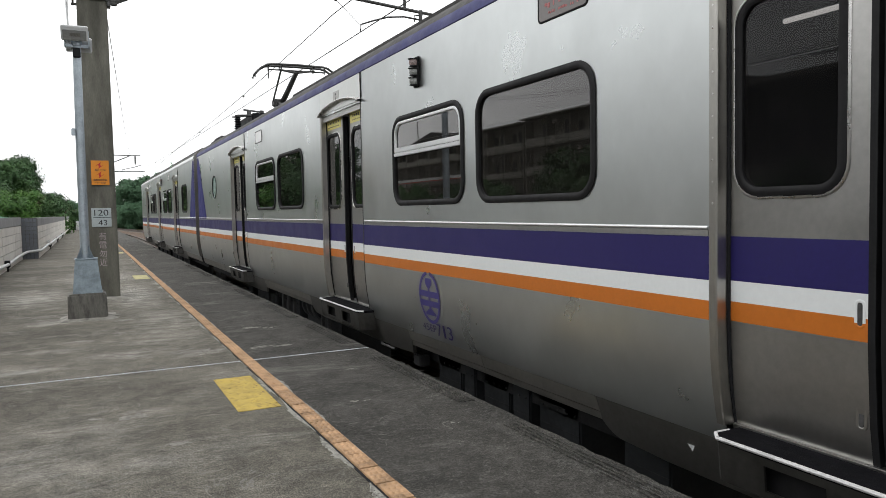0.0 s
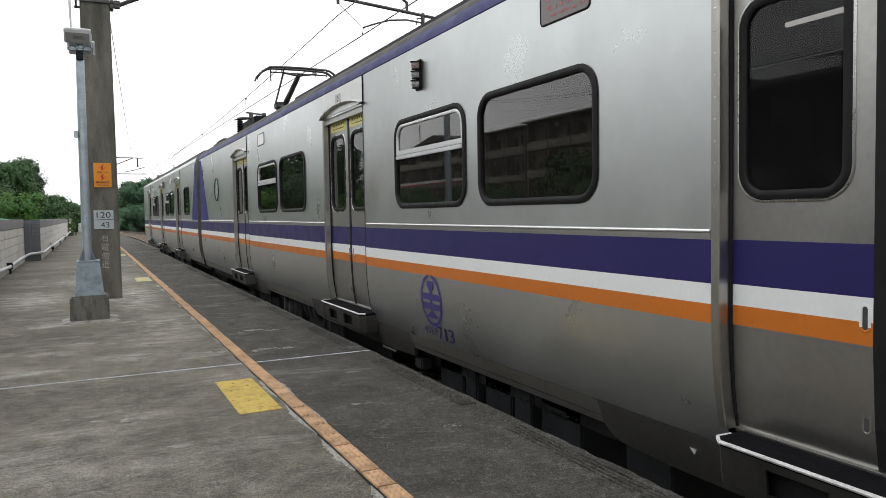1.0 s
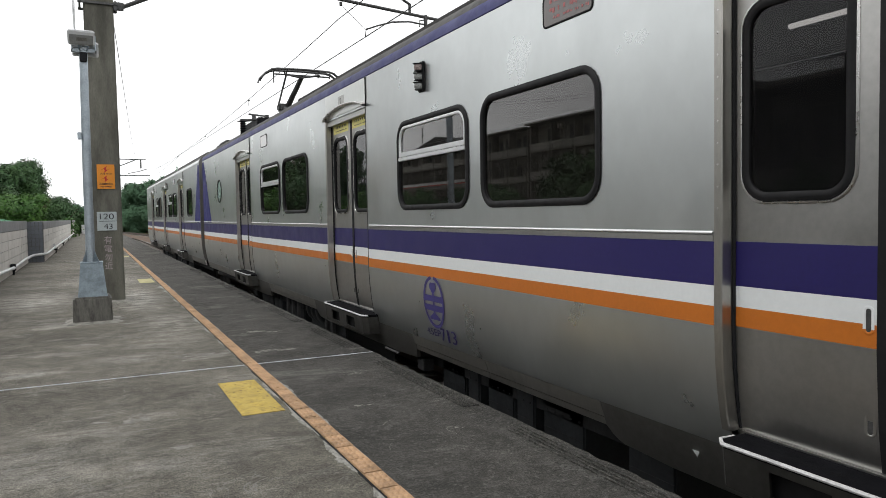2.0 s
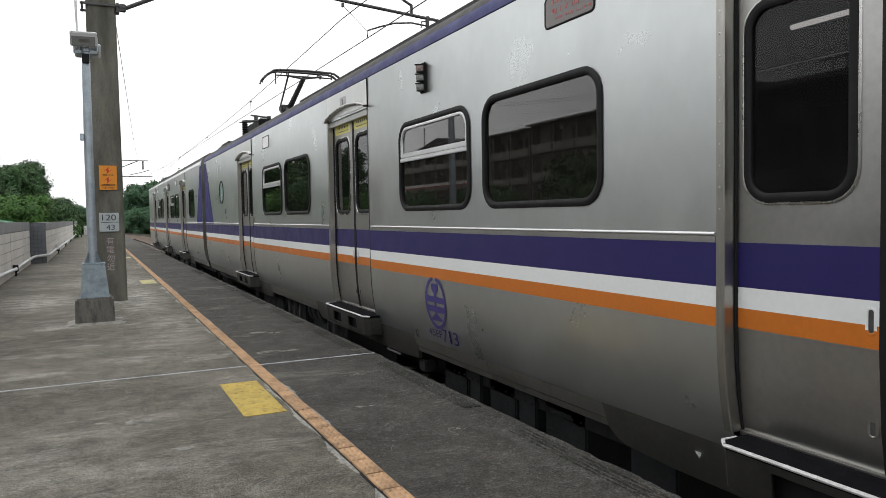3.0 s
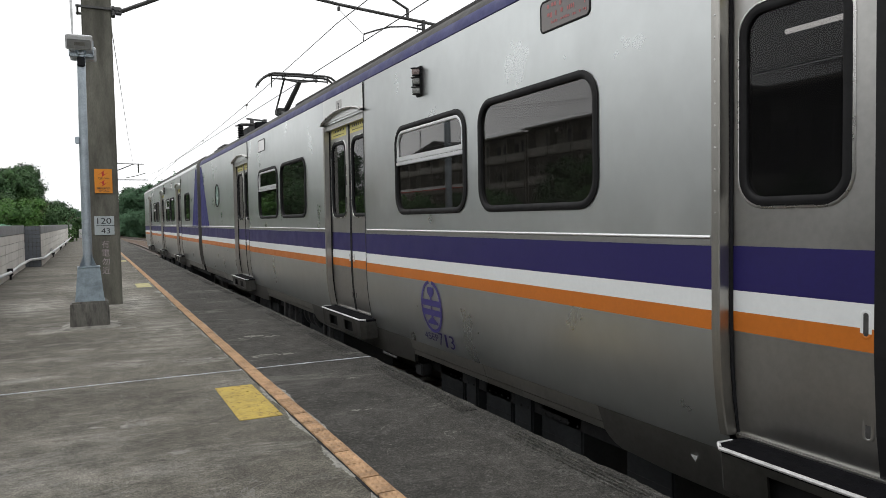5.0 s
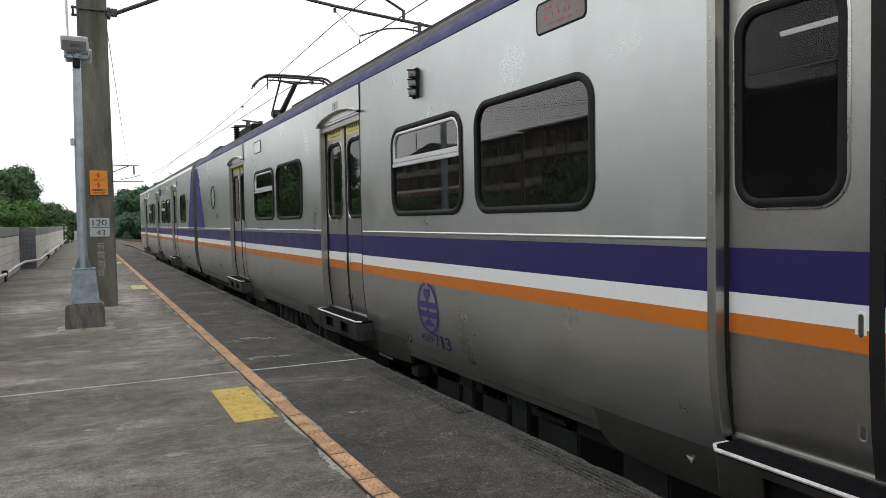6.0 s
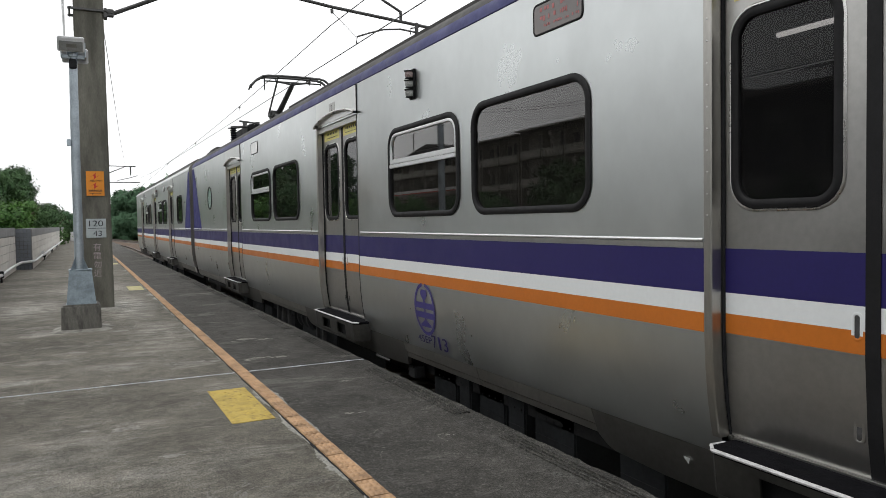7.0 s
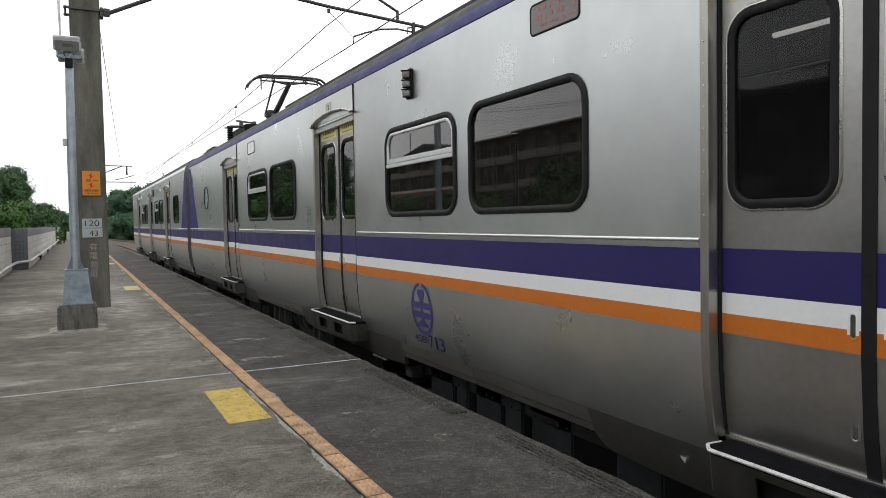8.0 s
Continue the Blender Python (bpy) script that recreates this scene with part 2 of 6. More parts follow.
CEMENT = material("smeared_cement", (0.29, 0.28, 0.25), 0.9, 0, 0.25, 6, 60, 0.004, 40, stain=0.5, stain_scale=7)
BASE_CONCRETE = material("footing_concrete", (0.15, 0.145, 0.13), 0.85, 0, 0.22, 3, 50, 0.004, 30, stain=0.45, stain_scale=5, stretch=(3, 3, 0.7))
GALV = material("galvanised_steel", (0.36, 0.41, 0.45), 0.42, 0.55, 0.16, 7, 70, rough_vary=0.1)
GALV_BOX = material("pale_blue_painted_steel", (0.26, 0.32, 0.36), 0.5, 0.1, 0.14, 6, 50, stain=0.22, stain_scale=6)
SIGN_ORANGE = material("sign_orange", (0.72, 0.26, 0.015), 0.5, 0, 0.06)
PLATE_WHITE = material("plate_white", (0.42, 0.47, 0.48), 0.5, 0, 0.08, 6, 60, stain=0.12, stain_scale=8)
CHALK = material("chalk_pen", (0.40, 0.34, 0.35), 0.9, 0, 0.3)
WALL_TILE = material("wall_tile", (0.57, 0.545, 0.51), 0.55, 0, 0.08, 1.2, 40, random_value=0.10, stain=0.12, stain_scale=1.5)
WALL_TILE_DARK = material("grey_wall_tile", (0.11, 0.12, 0.135), 0.5, 0, 0.08, 1.2, 40, random_value=0.12)
GROUT = material("wall_grout", (0.075, 0.075, 0.075), 0.9, 0, 0.2)
WALL_CAP = material("wall_coping", (0.20, 0.20, 0.205), 0.75, 0, 0.15, 2, 40, stain=0.25)
PIPE = material("white_pipe", (0.55, 0.56, 0.56), 0.45, 0, 0.12, 6, 40, stain=0.15)
BALLAST = material("ballast", (0.18, 0.135, 0.105), 0.95, 0, 0.4, 14, 60, 0.04, 16, second=(0.10, 0.075, 0.06), spec=0.1)
RAIL = material("rail_steel", (0.10, 0.075, 0.06), 0.5, 0.6, 0.2)
SLEEPER = material("sleeper_concrete", (0.20, 0.19, 0.17), 0.9, 0, 0.2)
EARTH = material("grassy_ground", (0.055, 0.075, 0.03), 1.0, 0, 0.3, 0.5, 8, second=(0.08, 0.075, 0.045), spec=0.0)
LEAF = material("leaves", (0.06, 0.118, 0.042), 0.6, 0, 0.25, 0.6, 6, second=(0.036, 0.078, 0.032), random_value=0.45, spec=0.2)
LEAF_LIGHT = material("bright_leaves", (0.105, 0.235, 0.04), 0.55, 0, 0.28, 0.8, 6, second=(0.05, 0.13, 0.028), random_value=0.45, spec=0.25)
# far trees: distance haze is mixed into this paler, bluer leaf colour
LEAF_FAR = material("hazed_distant_leaves", (0.09, 0.17, 0.098), 0.8, 0, 0.15, 0.4, 4, random_value=0.15, spec=0.2)
BARK = material("bark", (0.09, 0.07, 0.05), 0.9, 0, 0.3, 4, 30, 0.01, 20)
FACADE = material("facade_tile", (0.17, 0.158, 0.138), 0.8, 0, 0.12, 0.6, 10, stain=0.2, stain_scale=0.4)
FACADE_PALE = material("balcony_plaster", (0.27, 0.26, 0.235), 0.85, 0, 0.16, 0.8, 12, stain=0.35, stain_scale=0.9, stretch=(1, 1, 0.4))
FACADE_BROWN = material("brown_facade", (0.13, 0.12, 0.105), 0.8, 0, 0.2, 0.7, 10, stain=0.4, stain_scale=0.7)
FACADE_DARK = material("facade_shade", (0.035, 0.035, 0.035), 0.7, 0, 0.2)
GREEN_SHEET = material("green_sheet_metal", (0.04, 0.22, 0.10), 0.5, 0, 0.12, 2, 20)

# ---- helpers of this scene ----
ORIGIN = {}


def thing(name, at, label, category, group="", kind=""):
    e = new(name)
    e.location = at
    ORIGIN[e] = Vector(at)
    return tagged(e, label, category, group, kind)


def finish(name, bm, mats, smooth=0.0):
    bmesh.ops.recalc_face_normals(bm, faces=bm.faces)
    if smooth:
        for f in bm.faces:
            f.smooth = True
        for e in bm.edges:
            if len(e.link_faces) == 2 and e.calc_face_angle(0) > radians(smooth):
                e.smooth = False
    me = bpy.data.meshes.new(name)
    bm.to_mesh(me)
    bm.free()
    for m in mats if isinstance(mats, (list, tuple)) else [mats]:
        me.materials.append(m)
    return me


def part(name, bm, mats, parent, label="", org=None, smooth=0.0):
    """One mesh under a thing or a part; bm in world metres; org: its own origin in the world."""
    org = Vector(org) if org is not None else ORIGIN[parent]
    bmesh.ops.translate(bm, verts=bm.verts, vec=-org)
    ob = new(name, finish(name, bm, mats, smooth))
    ob.parent, ob.location = parent, org - ORIGIN[parent]
    ORIGIN[ob] = org
    return tagged(ob, label)


def solo(name, bm, mats, label="", category="", group="", kind="", smooth=0.0):
    ob = new(name, finish(name, bm, mats, smooth))
    ORIGIN[ob] = Vector((0, 0, 0))
    return tagged(ob, label, category, group, kind)


def box(bm, lo, hi, mi=0, bevel=0.0):
    vs = [bm.verts.new((x, y, z)) for x in (lo[0], hi[0]) for y in (lo[1], hi[1]) for z in (lo[2], hi[2])]
    fs = [bm.faces.new([vs[i] for i in q]) for q in ((0, 1, 3, 2), (4, 6, 7, 5), (0, 4, 5, 1), (2, 3, 7, 6), (0, 2, 6, 4), (1, 5, 7, 3))]
    for f in fs:
        f.material_index = mi
    if bevel:
        bmesh.ops.bevel(bm, geom=list({e for f in fs for e in f.edges}), offset=bevel, segments=2, affect="EDGES")
    return bm


def boxed(lo, hi, bevel=0.0):
    return box(bmesh.new(), lo, hi, 0, bevel)


def tube(bm, pts, r, seg=8, caps=True, mi=0):
    """A round bar along points; r is one radius or one for each point."""
    pts = [Vector(p) for p in pts]
    rs = r if isinstance(r, (list, tuple)) else [r] * len(pts)
    rings = []
    for i, p in enumerate(pts):
        d = (pts[min(i + 1, len(pts) - 1)] - pts[max(i - 1, 0)]).normalized()
        a = d.cross(Vector((0, 0, 1)) if abs(d.z) < 0.9 else Vector((1, 0, 0))).normalized()
        b = d.cross(a)
        rings.append([bm.verts.new(p + (a * math.cos(k * math.tau / seg) + b * math.sin(k * math.tau / seg)) * rs[i]) for k in range(seg)])
    for q, w in zip(rings, rings[1:]):
        for k in range(seg):
            f = bm.faces.new((q[k], q[(k + 1) % seg], w[(k + 1) % seg], w[k]))
            f.material_index = mi
    if caps:
        for ring in (rings[0], rings[-1]):
            bm.faces.new(ring).material_index = mi
    return bm


def rounded(y0, y1, z0, z1, r, k=7):
    """Rounded rectangle in (y, z): list of points, k to a corner, with k odd."""
    out = []
    for cy, cz, a0 in ((y1 - r, z1 - r, 0), (y0 + r, z1 - r, 90), (y0 + r, z0 + r, 180), (y1 - r, z0 + r, 270)):
        for i in range(k):
            a = radians(a0 + 90 * i / (k - 1))
            out.append((cy + r * math.cos(a), cz + r * math.sin(a)))
    return out


def outer_of(y0, y1, z0, z1, inner, k=7):
    """Points on a plain rectangle that go with the points of rounded()."""
    out, h = [], (k - 1) // 2
    corners = ((y1, z1), (y0, z1), (y0, z0), (y1, z0))
    for c in range(4):
        first, last = inner[c * k], inner[c * k + k - 1]
        cy, cz = corners[c]
        s = (cy, first[1]) if c in (0, 2) else (first[0], cz)
        e = (last[0], cz) if c in (0, 2) else (cy, last[1])
        for i in range(k):
            if i <= h:
                t = i / h
                out.append((s[0] + (cy - s[0]) * t, s[1] + (cz - s[1]) * t))
            else:
                t = (i - h) / h
                out.append((cy + (e[0] - cy) * t, cz + (e[1] - cz) * t))
    return out


def ring_between(bm, la, lb, mi=0):
    n = len(la)
    for i in range(n):
        j = (i + 1) % n
        bm.faces.new((la[i], la[j], lb[j], lb[i])).material_index = mi


def loop(bm, pts, x):
    return [bm.verts.new((x(z) if callable(x) else x, y, z)) for y, z in pts]


def text_bm(body, size, width=None):
    """The letters of body as a flat bmesh in x and y, its centre at the origin, fitted to width."""
    cu = bpy.data.curves.new("letters", "FONT")
    cu.body, cu.size, cu.align_x, cu.align_y, cu.extrude = body, size, "CENTER", "CENTER", 0.0008
    ob = bpy.data.objects.new("letters", cu)
    scene.collection.objects.link(ob)
    me = bpy.data.meshes.new_from_object(ob.evaluated_get(bpy.context.evaluated_depsgraph_get()))
    bpy.data.objects.remove(ob)
    bm = bmesh.new()
    bm.from_mesh(me)
    if bm.verts:
        xs = [v.co.x for v in bm.verts]
        ys = [v.co.y for v in bm.verts]
        k = (width / (max(xs) - min(xs))) if width else 1
        bmesh.ops.translate(bm, verts=bm.verts, vec=(-(max(xs) + min(xs)) / 2, -(max(ys) + min(ys)) / 2, 0))
        bmesh.ops.scale(bm, verts=bm.verts, vec=(k, 1, 1))
    return bm


def on_side(bm, x, y, z):
    """Turns a flat drawing so that it stands on the train's side, read from the platform."""
    bm.transform(Matrix(((0, 0, -1, x), (-1, 0, 0, y), (0, 1, 0, z), (0, 0, 0, 1))))
    return bm


def on_front(bm, x, y, z):
    """Turns a flat drawing so that it stands upright and is read along the platform."""
    bm.transform(Matrix(((1, 0, 0, x), (0, 0, -1, y), (0, 1, 0, z), (0, 0, 0, 1))))
    return bm


# ---- the ground and the tracks ----
XS = 2.35          # side of the train
TC = 3.78          # middle of its track
RAIL_Z = -0.90

bm = bmesh.new()
bmesh.ops.create_grid(bm, x_segments=40, y_segments=40, size=1500)
bmesh.ops.translate(bm, verts=bm.verts, vec=(0, 600, -1.35))
solo("ground", bm, EARTH, "grassy open ground round the railway", "ground", kind="structure")

bm = bmesh.new()
prof = [(2.0, -1.34), (2.1, -1.06), (5.6, -1.06), (5.9, -1.12), (6.2, -1.06), (9.6, -1.06), (10.3, -1.34)]
rows = []
for i in range(0, 91):
    y = -12 + i * 2.6
    bend = -0.0012 * max(0, y - 70) ** 2
    rows.append([bm.verts.new((x + bend, y, z + 0.02 * math.sin(i * 7.3 + j * 2.1))) for j, (x, z) in enumerate(prof)])
for a, b in zip(rows, rows[1:]):
    for j in range(len(prof) - 1):
        bm.faces.new((a[j], a[j + 1], b[j + 1], b[j]))
solo("ballast_bed", bm, BALLAST, "brown crushed-stone ballast under two tracks", "ballast", kind="stuff")


def track(centre):
    t = thing("railway_track", (centre, 0, RAIL_Z), "rusty steel rails on concrete sleepers in ballast", "railway track", "railway tracks")
    for side in (-0.5335, 0.5335):
        bm = bmesh.new()
        pts = []
        for i in range(75):
            y = -12 + i * 3.0
            pts.append((centre + side - 0.0012 * max(0, y - 70) ** 2, y))
        sec = [(-0.06, -0.15), (0.06, -0.15), (0.06, -0.135), (0.012, -0.12), (0.012, -0.04), (0.034, -0.03), (0.034, 0), (-0.034, 0), (-0.034, -0.03), (-0.012, -0.04), (-0.012, -0.12), (-0.06, -0.135)]
        rings = [[bm.verts.new((x + a, y, RAIL_Z + b)) for a, b in sec] for x, y in pts]
        for q, w in zip(rings, rings[1:]):
            for k in range(len(sec)):
                bm.faces.new((q[k], q[(k + 1) % len(sec)], w[(k + 1) % len(sec)], w[k]))
        part("rail", bm, RAIL, t)
    bm = bmesh.new()
    y = -10.0
    while y < 150:
        b = -0.0012 * max(0, y - 70) ** 2
        box(bm, (centre + b - 1.0, y - 0.1, RAIL_Z - 0.30), (centre + b + 1.0, y + 0.1, RAIL_Z - 0.145))
        y += 0.62
    tagged(part("sleepers", bm, SLEEPER, t), kind="stuff")


track(TC)
track(TC + 4.1)

# ---- the platform ----
EDGE = 2.195
TX0, TX1 = 1.083, 1.178     # tactile strip
SMEARS = [(0.25, 4.66, 0.15, 0.11, 0.42), (0.28, 6.72, 0.42, 0.26, 0.18), (0.82, 6.55, 0.25, 0.16, 0.2), (-0.5, 6.45, 0.25, 0.14, 0.3), (-0.42, 9.3, 0.2, 0.14, 0.25),
          (1.42, 6.48, 0.24, 0.10, 0.2), (-0.02, 4.7, 0.14, 0.05, 0.15), (0.40, 3.98, 0.09, 0.06, 0.2), (0.35, 9.1, 0.22, 0.16, 0.2), (1.6, 7.6, 0.35, 0.16, 0.12), (-0.1, 7.7, 0.3, 0.12, 0.05),
          (1.75, 5.2, 0.12, 0.10, 0.05), (1.5, 4.3, 0.10, 0.09, 0.05), (1.8, 3.6, 0.12, 0.08, 0.05)]
platform = thing("platform", (0.2, 0, 0), "weathered grey concrete station platform with a cross joint", "platform", kind="structure")


def slab(y0, y1):
    bm = bmesh.new()
    box(bm, (-2.0, y0, -1.3), (TX1 - 0.01, y1, 0.0), 0, 0.003)
    part("slab", bm, CONCRETE, platform)
    bm = boxed((TX1 - 0.008, y0, -1.3), (EDGE - 0.24, y1, 0.0))
    part("edge_slab", bm, EDGE_SLAB, platform, "darker rough concrete between tactile strip and edge")


JOINT = 5.97
for y0, y1 in ((-8.0, JOINT - 0.006), (JOINT + 0.006, 25.9), (25.915, 46.0), (46.015, 70.0)):
    slab(y0, y1)
# the rough edge strip: an uneven grid with a broken front line
for y0, y1 in ((-8.0, JOINT - 0.006), (JOINT + 0.006, 25.9), (25.915, 70.0)):
    bm = bmesh.new()
    n = max(2, int((y1 - y0) / (0.05 if y1 < 30 else 0.5)))
    xs = [EDGE - 0.24, EDGE - 0.2, EDGE - 0.16, EDGE - 0.12, EDGE - 0.08, EDGE - 0.045, EDGE - 0.015]
    grid = []
    for i in range(n + 1):
        y = y0 + (y1 - y0) * i / n
        e = 0.012 * noise.noise((0, y * 4.0, 3)) + 0.008 * noise.noise((0, y * 17.0, 9))
        row = [bm.verts.new((x + (e if k > 3 else 0), y, 0.006 * noise.noise((x * 30, y * 12, 0)) * (k > 0))) for k, x in enumerate(xs)]
        row.append(bm.verts.new((EDGE + e, y, -0.02 + 0.01 * noise.noise((5, y * 14, 0)))))
        row.append(bm.verts.new((EDGE + e, y, -0.30)))
        row.append(bm.verts.new((EDGE - 0.24, y, -0.30)))
        grid.append(row)
    for a, b in zip(grid, grid[1:]):
        for k in range(len(a) - 1):
            bm.faces.new((a[k], a[k + 1], b[k + 1], b[k]))
    part("edge_strip", bm, COPING, platform, "rough chipped concrete platform edge", smooth=50)
bm = bmesh.new()
for i in range(60):
    x = -2.0 + (EDGE + 2.0 - 0.02) * i / 60
    x2 = -2.0 + (EDGE + 2.0 - 0.02) * (i + 1) / 60
    w = (0.0035 if x < 1.0 else 0.006) + 0.007 * abs(noise.noise((x * 3, 2, 0)))
    box(bm, (x, JOINT - w, -0.02), (x2, JOINT + w, 0.0035))
part("joint_seal", bm, SEAL, platform, "whitish sealed joint across the platform")

# grooves cut for grip near the edge, in groups: rough ridges with dark strips between them as the slots' shade
for y0, y1 in ((-0.4, 1.2), (1.9, 3.43), (3.96, 5.53), (6.24, 7.53), (8.14, 9.5), (10.2, 11.6), (12.3, 13.7), (14.4, 15.8), (16.5, 17.9)):
    bm, slots = bmesh.new(), bmesh.new()
    n = int((y1 - y0) / 0.06)
    for k in range(4):
        x = EDGE - 0.168 + 0.030 * k
        for i in range(n):
            ya, yb = y0 + (y1 - y0) * i / n, y0 + (y1 - y0) * (i + 1) / n
            dx = 0.005 * noise.noise((k, ya * 5, 1))
            lift = 0.009 + 0.006 * noise.noise((k, ya * 11, 4))
            box(bm, (x + dx, ya, -0.004), (x + dx + 0.011, yb, lift))
            box(slots, (x + dx + 0.0115, ya, -0.006), (x + dx + 0.019, yb, 0.0058))
    part("grip_ridge", bm, COPING, platform, "raised grip ridges beside the platform edge")
    part("grip_slot", slots, DARK, platform, "dark strips drawn for the shade in the grip slots")

# mortar bed on both sides of the tactile strip
bm = bmesh.new()
for side, base in ((-1, TX0), (1, TX1)):
    prev = None
    for i in range(3400):
        y = -5.0 + i * 0.013
        w = 0.005 + (0.19 if side < 0 else 0.055) * max(0, abs(noise.noise((side * 3, y * 1.3, 5))) - 0.12) * (0.35 + 0.9 * abs(noise.noise((side, y * 7.0, 8))) + 0.9 * abs(noise.noise((side, y * 23.0, 3))))
        cur = [bm.verts.new((base - side * 0.01, y, 0.001)), bm.verts.new((base + side * 0.002, y, 0.0042)), bm.verts.new((base + side * w, y, 0.0032)), bm.verts.new((base + side * (w + 0.004), y, -0.002))]
        if prev:
            for k in range(3):
                bm.faces.new((prev[k], prev[k + 1], cur[k + 1], cur[k]))
        prev = cur
part("mortar_bed", bm, MORTAR, platform, "pale cracked mortar along the tactile strip")

bm = bmesh.new()
for i in range(300):
    y = -5.0 + i * 0.21
    box(bm, (TX0 - 0.005 - 0.002 * ((i * 7) % 3), y, -0.01), (TX1 + 0.005, y + 0.21, 0.0042))
part("dirt_gap", bm, DARK_BOX, platform, "dark dirty gap beside the tactile strip")

for pts in ([(-1.15, 8.9), (-1.02, 8.95), (-0.93, 9.08)], [(-0.42, 7.0), (-0.36, 6.95), (-0.31, 6.93)], [(-0.9, 13.2), (-0.7, 13.25), (-0.45, 13.15)]):
    bm = bmesh.new()
    for (xa, ya), (xb, yb) in zip(pts, pts[1:]):
        q = [bm.verts.new(v) for v in ((xa, ya - 0.012, 0.0035), (xb, yb - 0.008, 0.0035), (xb, yb + 0.008, 0.0035), (xa, ya + 0.006, 0.0035))]
        bm.faces.new(q)
    part("crack", bm, DARK, platform, "short dark crack in the concrete")

# pale cement smears: ragged thin crusts, longest across the platform
def smear(xc, yc, rx, ry, seed, fill=0.0):
    bm = bmesh.new()
    cell = 0.009
    nx, ny = int(2 * rx / cell), int(2 * ry / (cell * 1.6))
    corner = {}

    def at(i, j):
        if (i, j) not in corner:
            x, y = xc - rx + i * cell, yc - ry + j * cell * 1.6
            corner[i, j] = bm.verts.new((x + 0.004 * noise.noise((x * 90, y * 90, 1)), y + 0.006 * noise.noise((x * 90, y * 90, 7)), 0.0028))
        return corner[i, j]
    for j in range(ny):
        for i in range(nx):
            u, v = 2 * i / nx - 1, 2 * j / ny - 1
            x, y = xc + u * rx, yc + v * ry
            d = 0.9 * noise.noise((x * 5 + seed, y * 9, seed)) + 0.55 * noise.noise((x * 17, y * 26, seed)) + 0.4 * noise.noise((x * 55, y * 60, seed))
            if d + fill > 0.10 + 0.75 * (u * u + v * v):
                bm.faces.new((at(i, j), at(i + 1, j), at(i + 1, j + 1), at(i, j + 1)))
    tagged(part("cement_smear", bm, SMEAR, platform, "thin pale cement smear on the concrete"), kind="stuff")


for k, (x, y, rx, ry, fill) in enumerate(SMEARS):
    smear(x, y, rx, ry, 3.7 * k + 1, fill)
# thin pale scratches
rs = random.Random(17)
bm = bmesh.new()
for k in range(46):
    x, y, a = rs.uniform(-0.6, 2.0), rs.uniform(2.6, 8.5), rs.uniform(0, 6.28)
    if TX0 - 0.12 < x < TX1 + 0.12 or (0.74 < x < 1.08 and 4.3 < y < 5.5):
        continue
    prev = None
    for i in range(rs.randint(6, 16)):
        w = 0.0016 * (1 + 0.6 * math.sin(i * 1.9))
        cur = [bm.verts.new((x - w * math.sin(a), y + w * math.cos(a), 0.0022)), bm.verts.new((x + w * math.sin(a), y - w * math.cos(a), 0.0022))]
        if prev:
            bm.faces.new((prev[0], prev[1], cur[1], cur[0]))
        prev = cur
        a += rs.uniform(-0.45, 0.45)
        x, y = x + 0.012 * math.cos(a), y + 0.016 * math.sin(a)
tagged(part("scratches", bm, SMEAR, platform, "thin pale scratches in the concrete"), kind="stuff")

# yellow paint panels on the concrete
for yc in (4.915, 15.1, 25.3, 35.5):
    bm = bmesh.new()
    nx, ny = 16, 40
    x0, x1, y0, y1 = 0.778, 1.038, yc - 0.475, yc + 0.475
    vs = [[bm.verts.new((x0 + (x1 - x0) * i / nx + (0.003 * noise.noise((0, j * 0.7, yc)) if i in (0, nx) else 0), y0 + (y1 - y0) * j / ny + (0.003 * noise.noise((i, 4, yc)) if j in (0, ny) else 0), 0.004)) for i in range(nx + 1)] for j in range(ny + 1)]
    for j in range(ny):
        for i in range(nx):
            if noise.noise((i * 0.5, j * 0.33, yc * 3.1)) > -0.62:
                bm.faces.new((vs[j][i], vs[j][i + 1], vs[j + 1][i + 1], vs[j + 1][i]))
    ex = bmesh.ops.extrude_edge_only(bm, edges=[e for e in bm.edges if len(e.link_faces) == 1])
    for v in ex["geom"]:
        if isinstance(v, bmesh.types.BMVert):
            v.co.z = -0.001
    solo("painted_panel", bm, YELLOW_PAINT if yc < 10 else FADED_PAINT, ("worn yellow" if yc < 10 else "faded pale yellow") + " rectangle painted on the platform beside tactile strip", "ground marking", "painted panels")

# ---- the train ----
SIDE = [(0.183, 2.414), (0.32, 2.386), (0.42, 2.370), (0.55, 2.357), (0.708, 2.35), (0.790, 2.35), (0.877, 2.35), (1.062, 2.35), (1.14, 2.35),
        (2.04, 2.35), (2.21, 2.35), (2.36, 2.35), (2.482, 2.35), (2.487, 2.343), (2.532, 2.346), (2.575, 2.372)]
SIDE_MATS = {0.708: 3, 0.790: 2, 0.877: 1, 2.482: 4, 2.487: 4, 2.532: 4}
BODY_MATS = [STEEL, PURPLE, WHITE, ORANGE, BLUE_BAND, ROOF, INTERIOR, SKIRT]


def side_x(z):
    for (za, xa), (zb, xb) in zip(SIDE, SIDE[1:]):
        if z <= zb:
            return xa + (xb - xa) * (z - za) / (zb - za)
    return SIDE[-1][1]


ROOF_LINE = [(2.372, 2.575), (2.376, 2.58), (2.40, 2.615), (2.46, 2.67), (2.60, 2.735), (2.9, 2.81), (3.3, 2.86), (3.78, 2.88), (4.26, 2.86), (4.66, 2.81), (4.96, 2.73), (5.12, 2.64), (5.19, 2.55), (5.21, 2.4), (5.21, 0.7), (5.17, 0.183), (2.414, 0.183)]


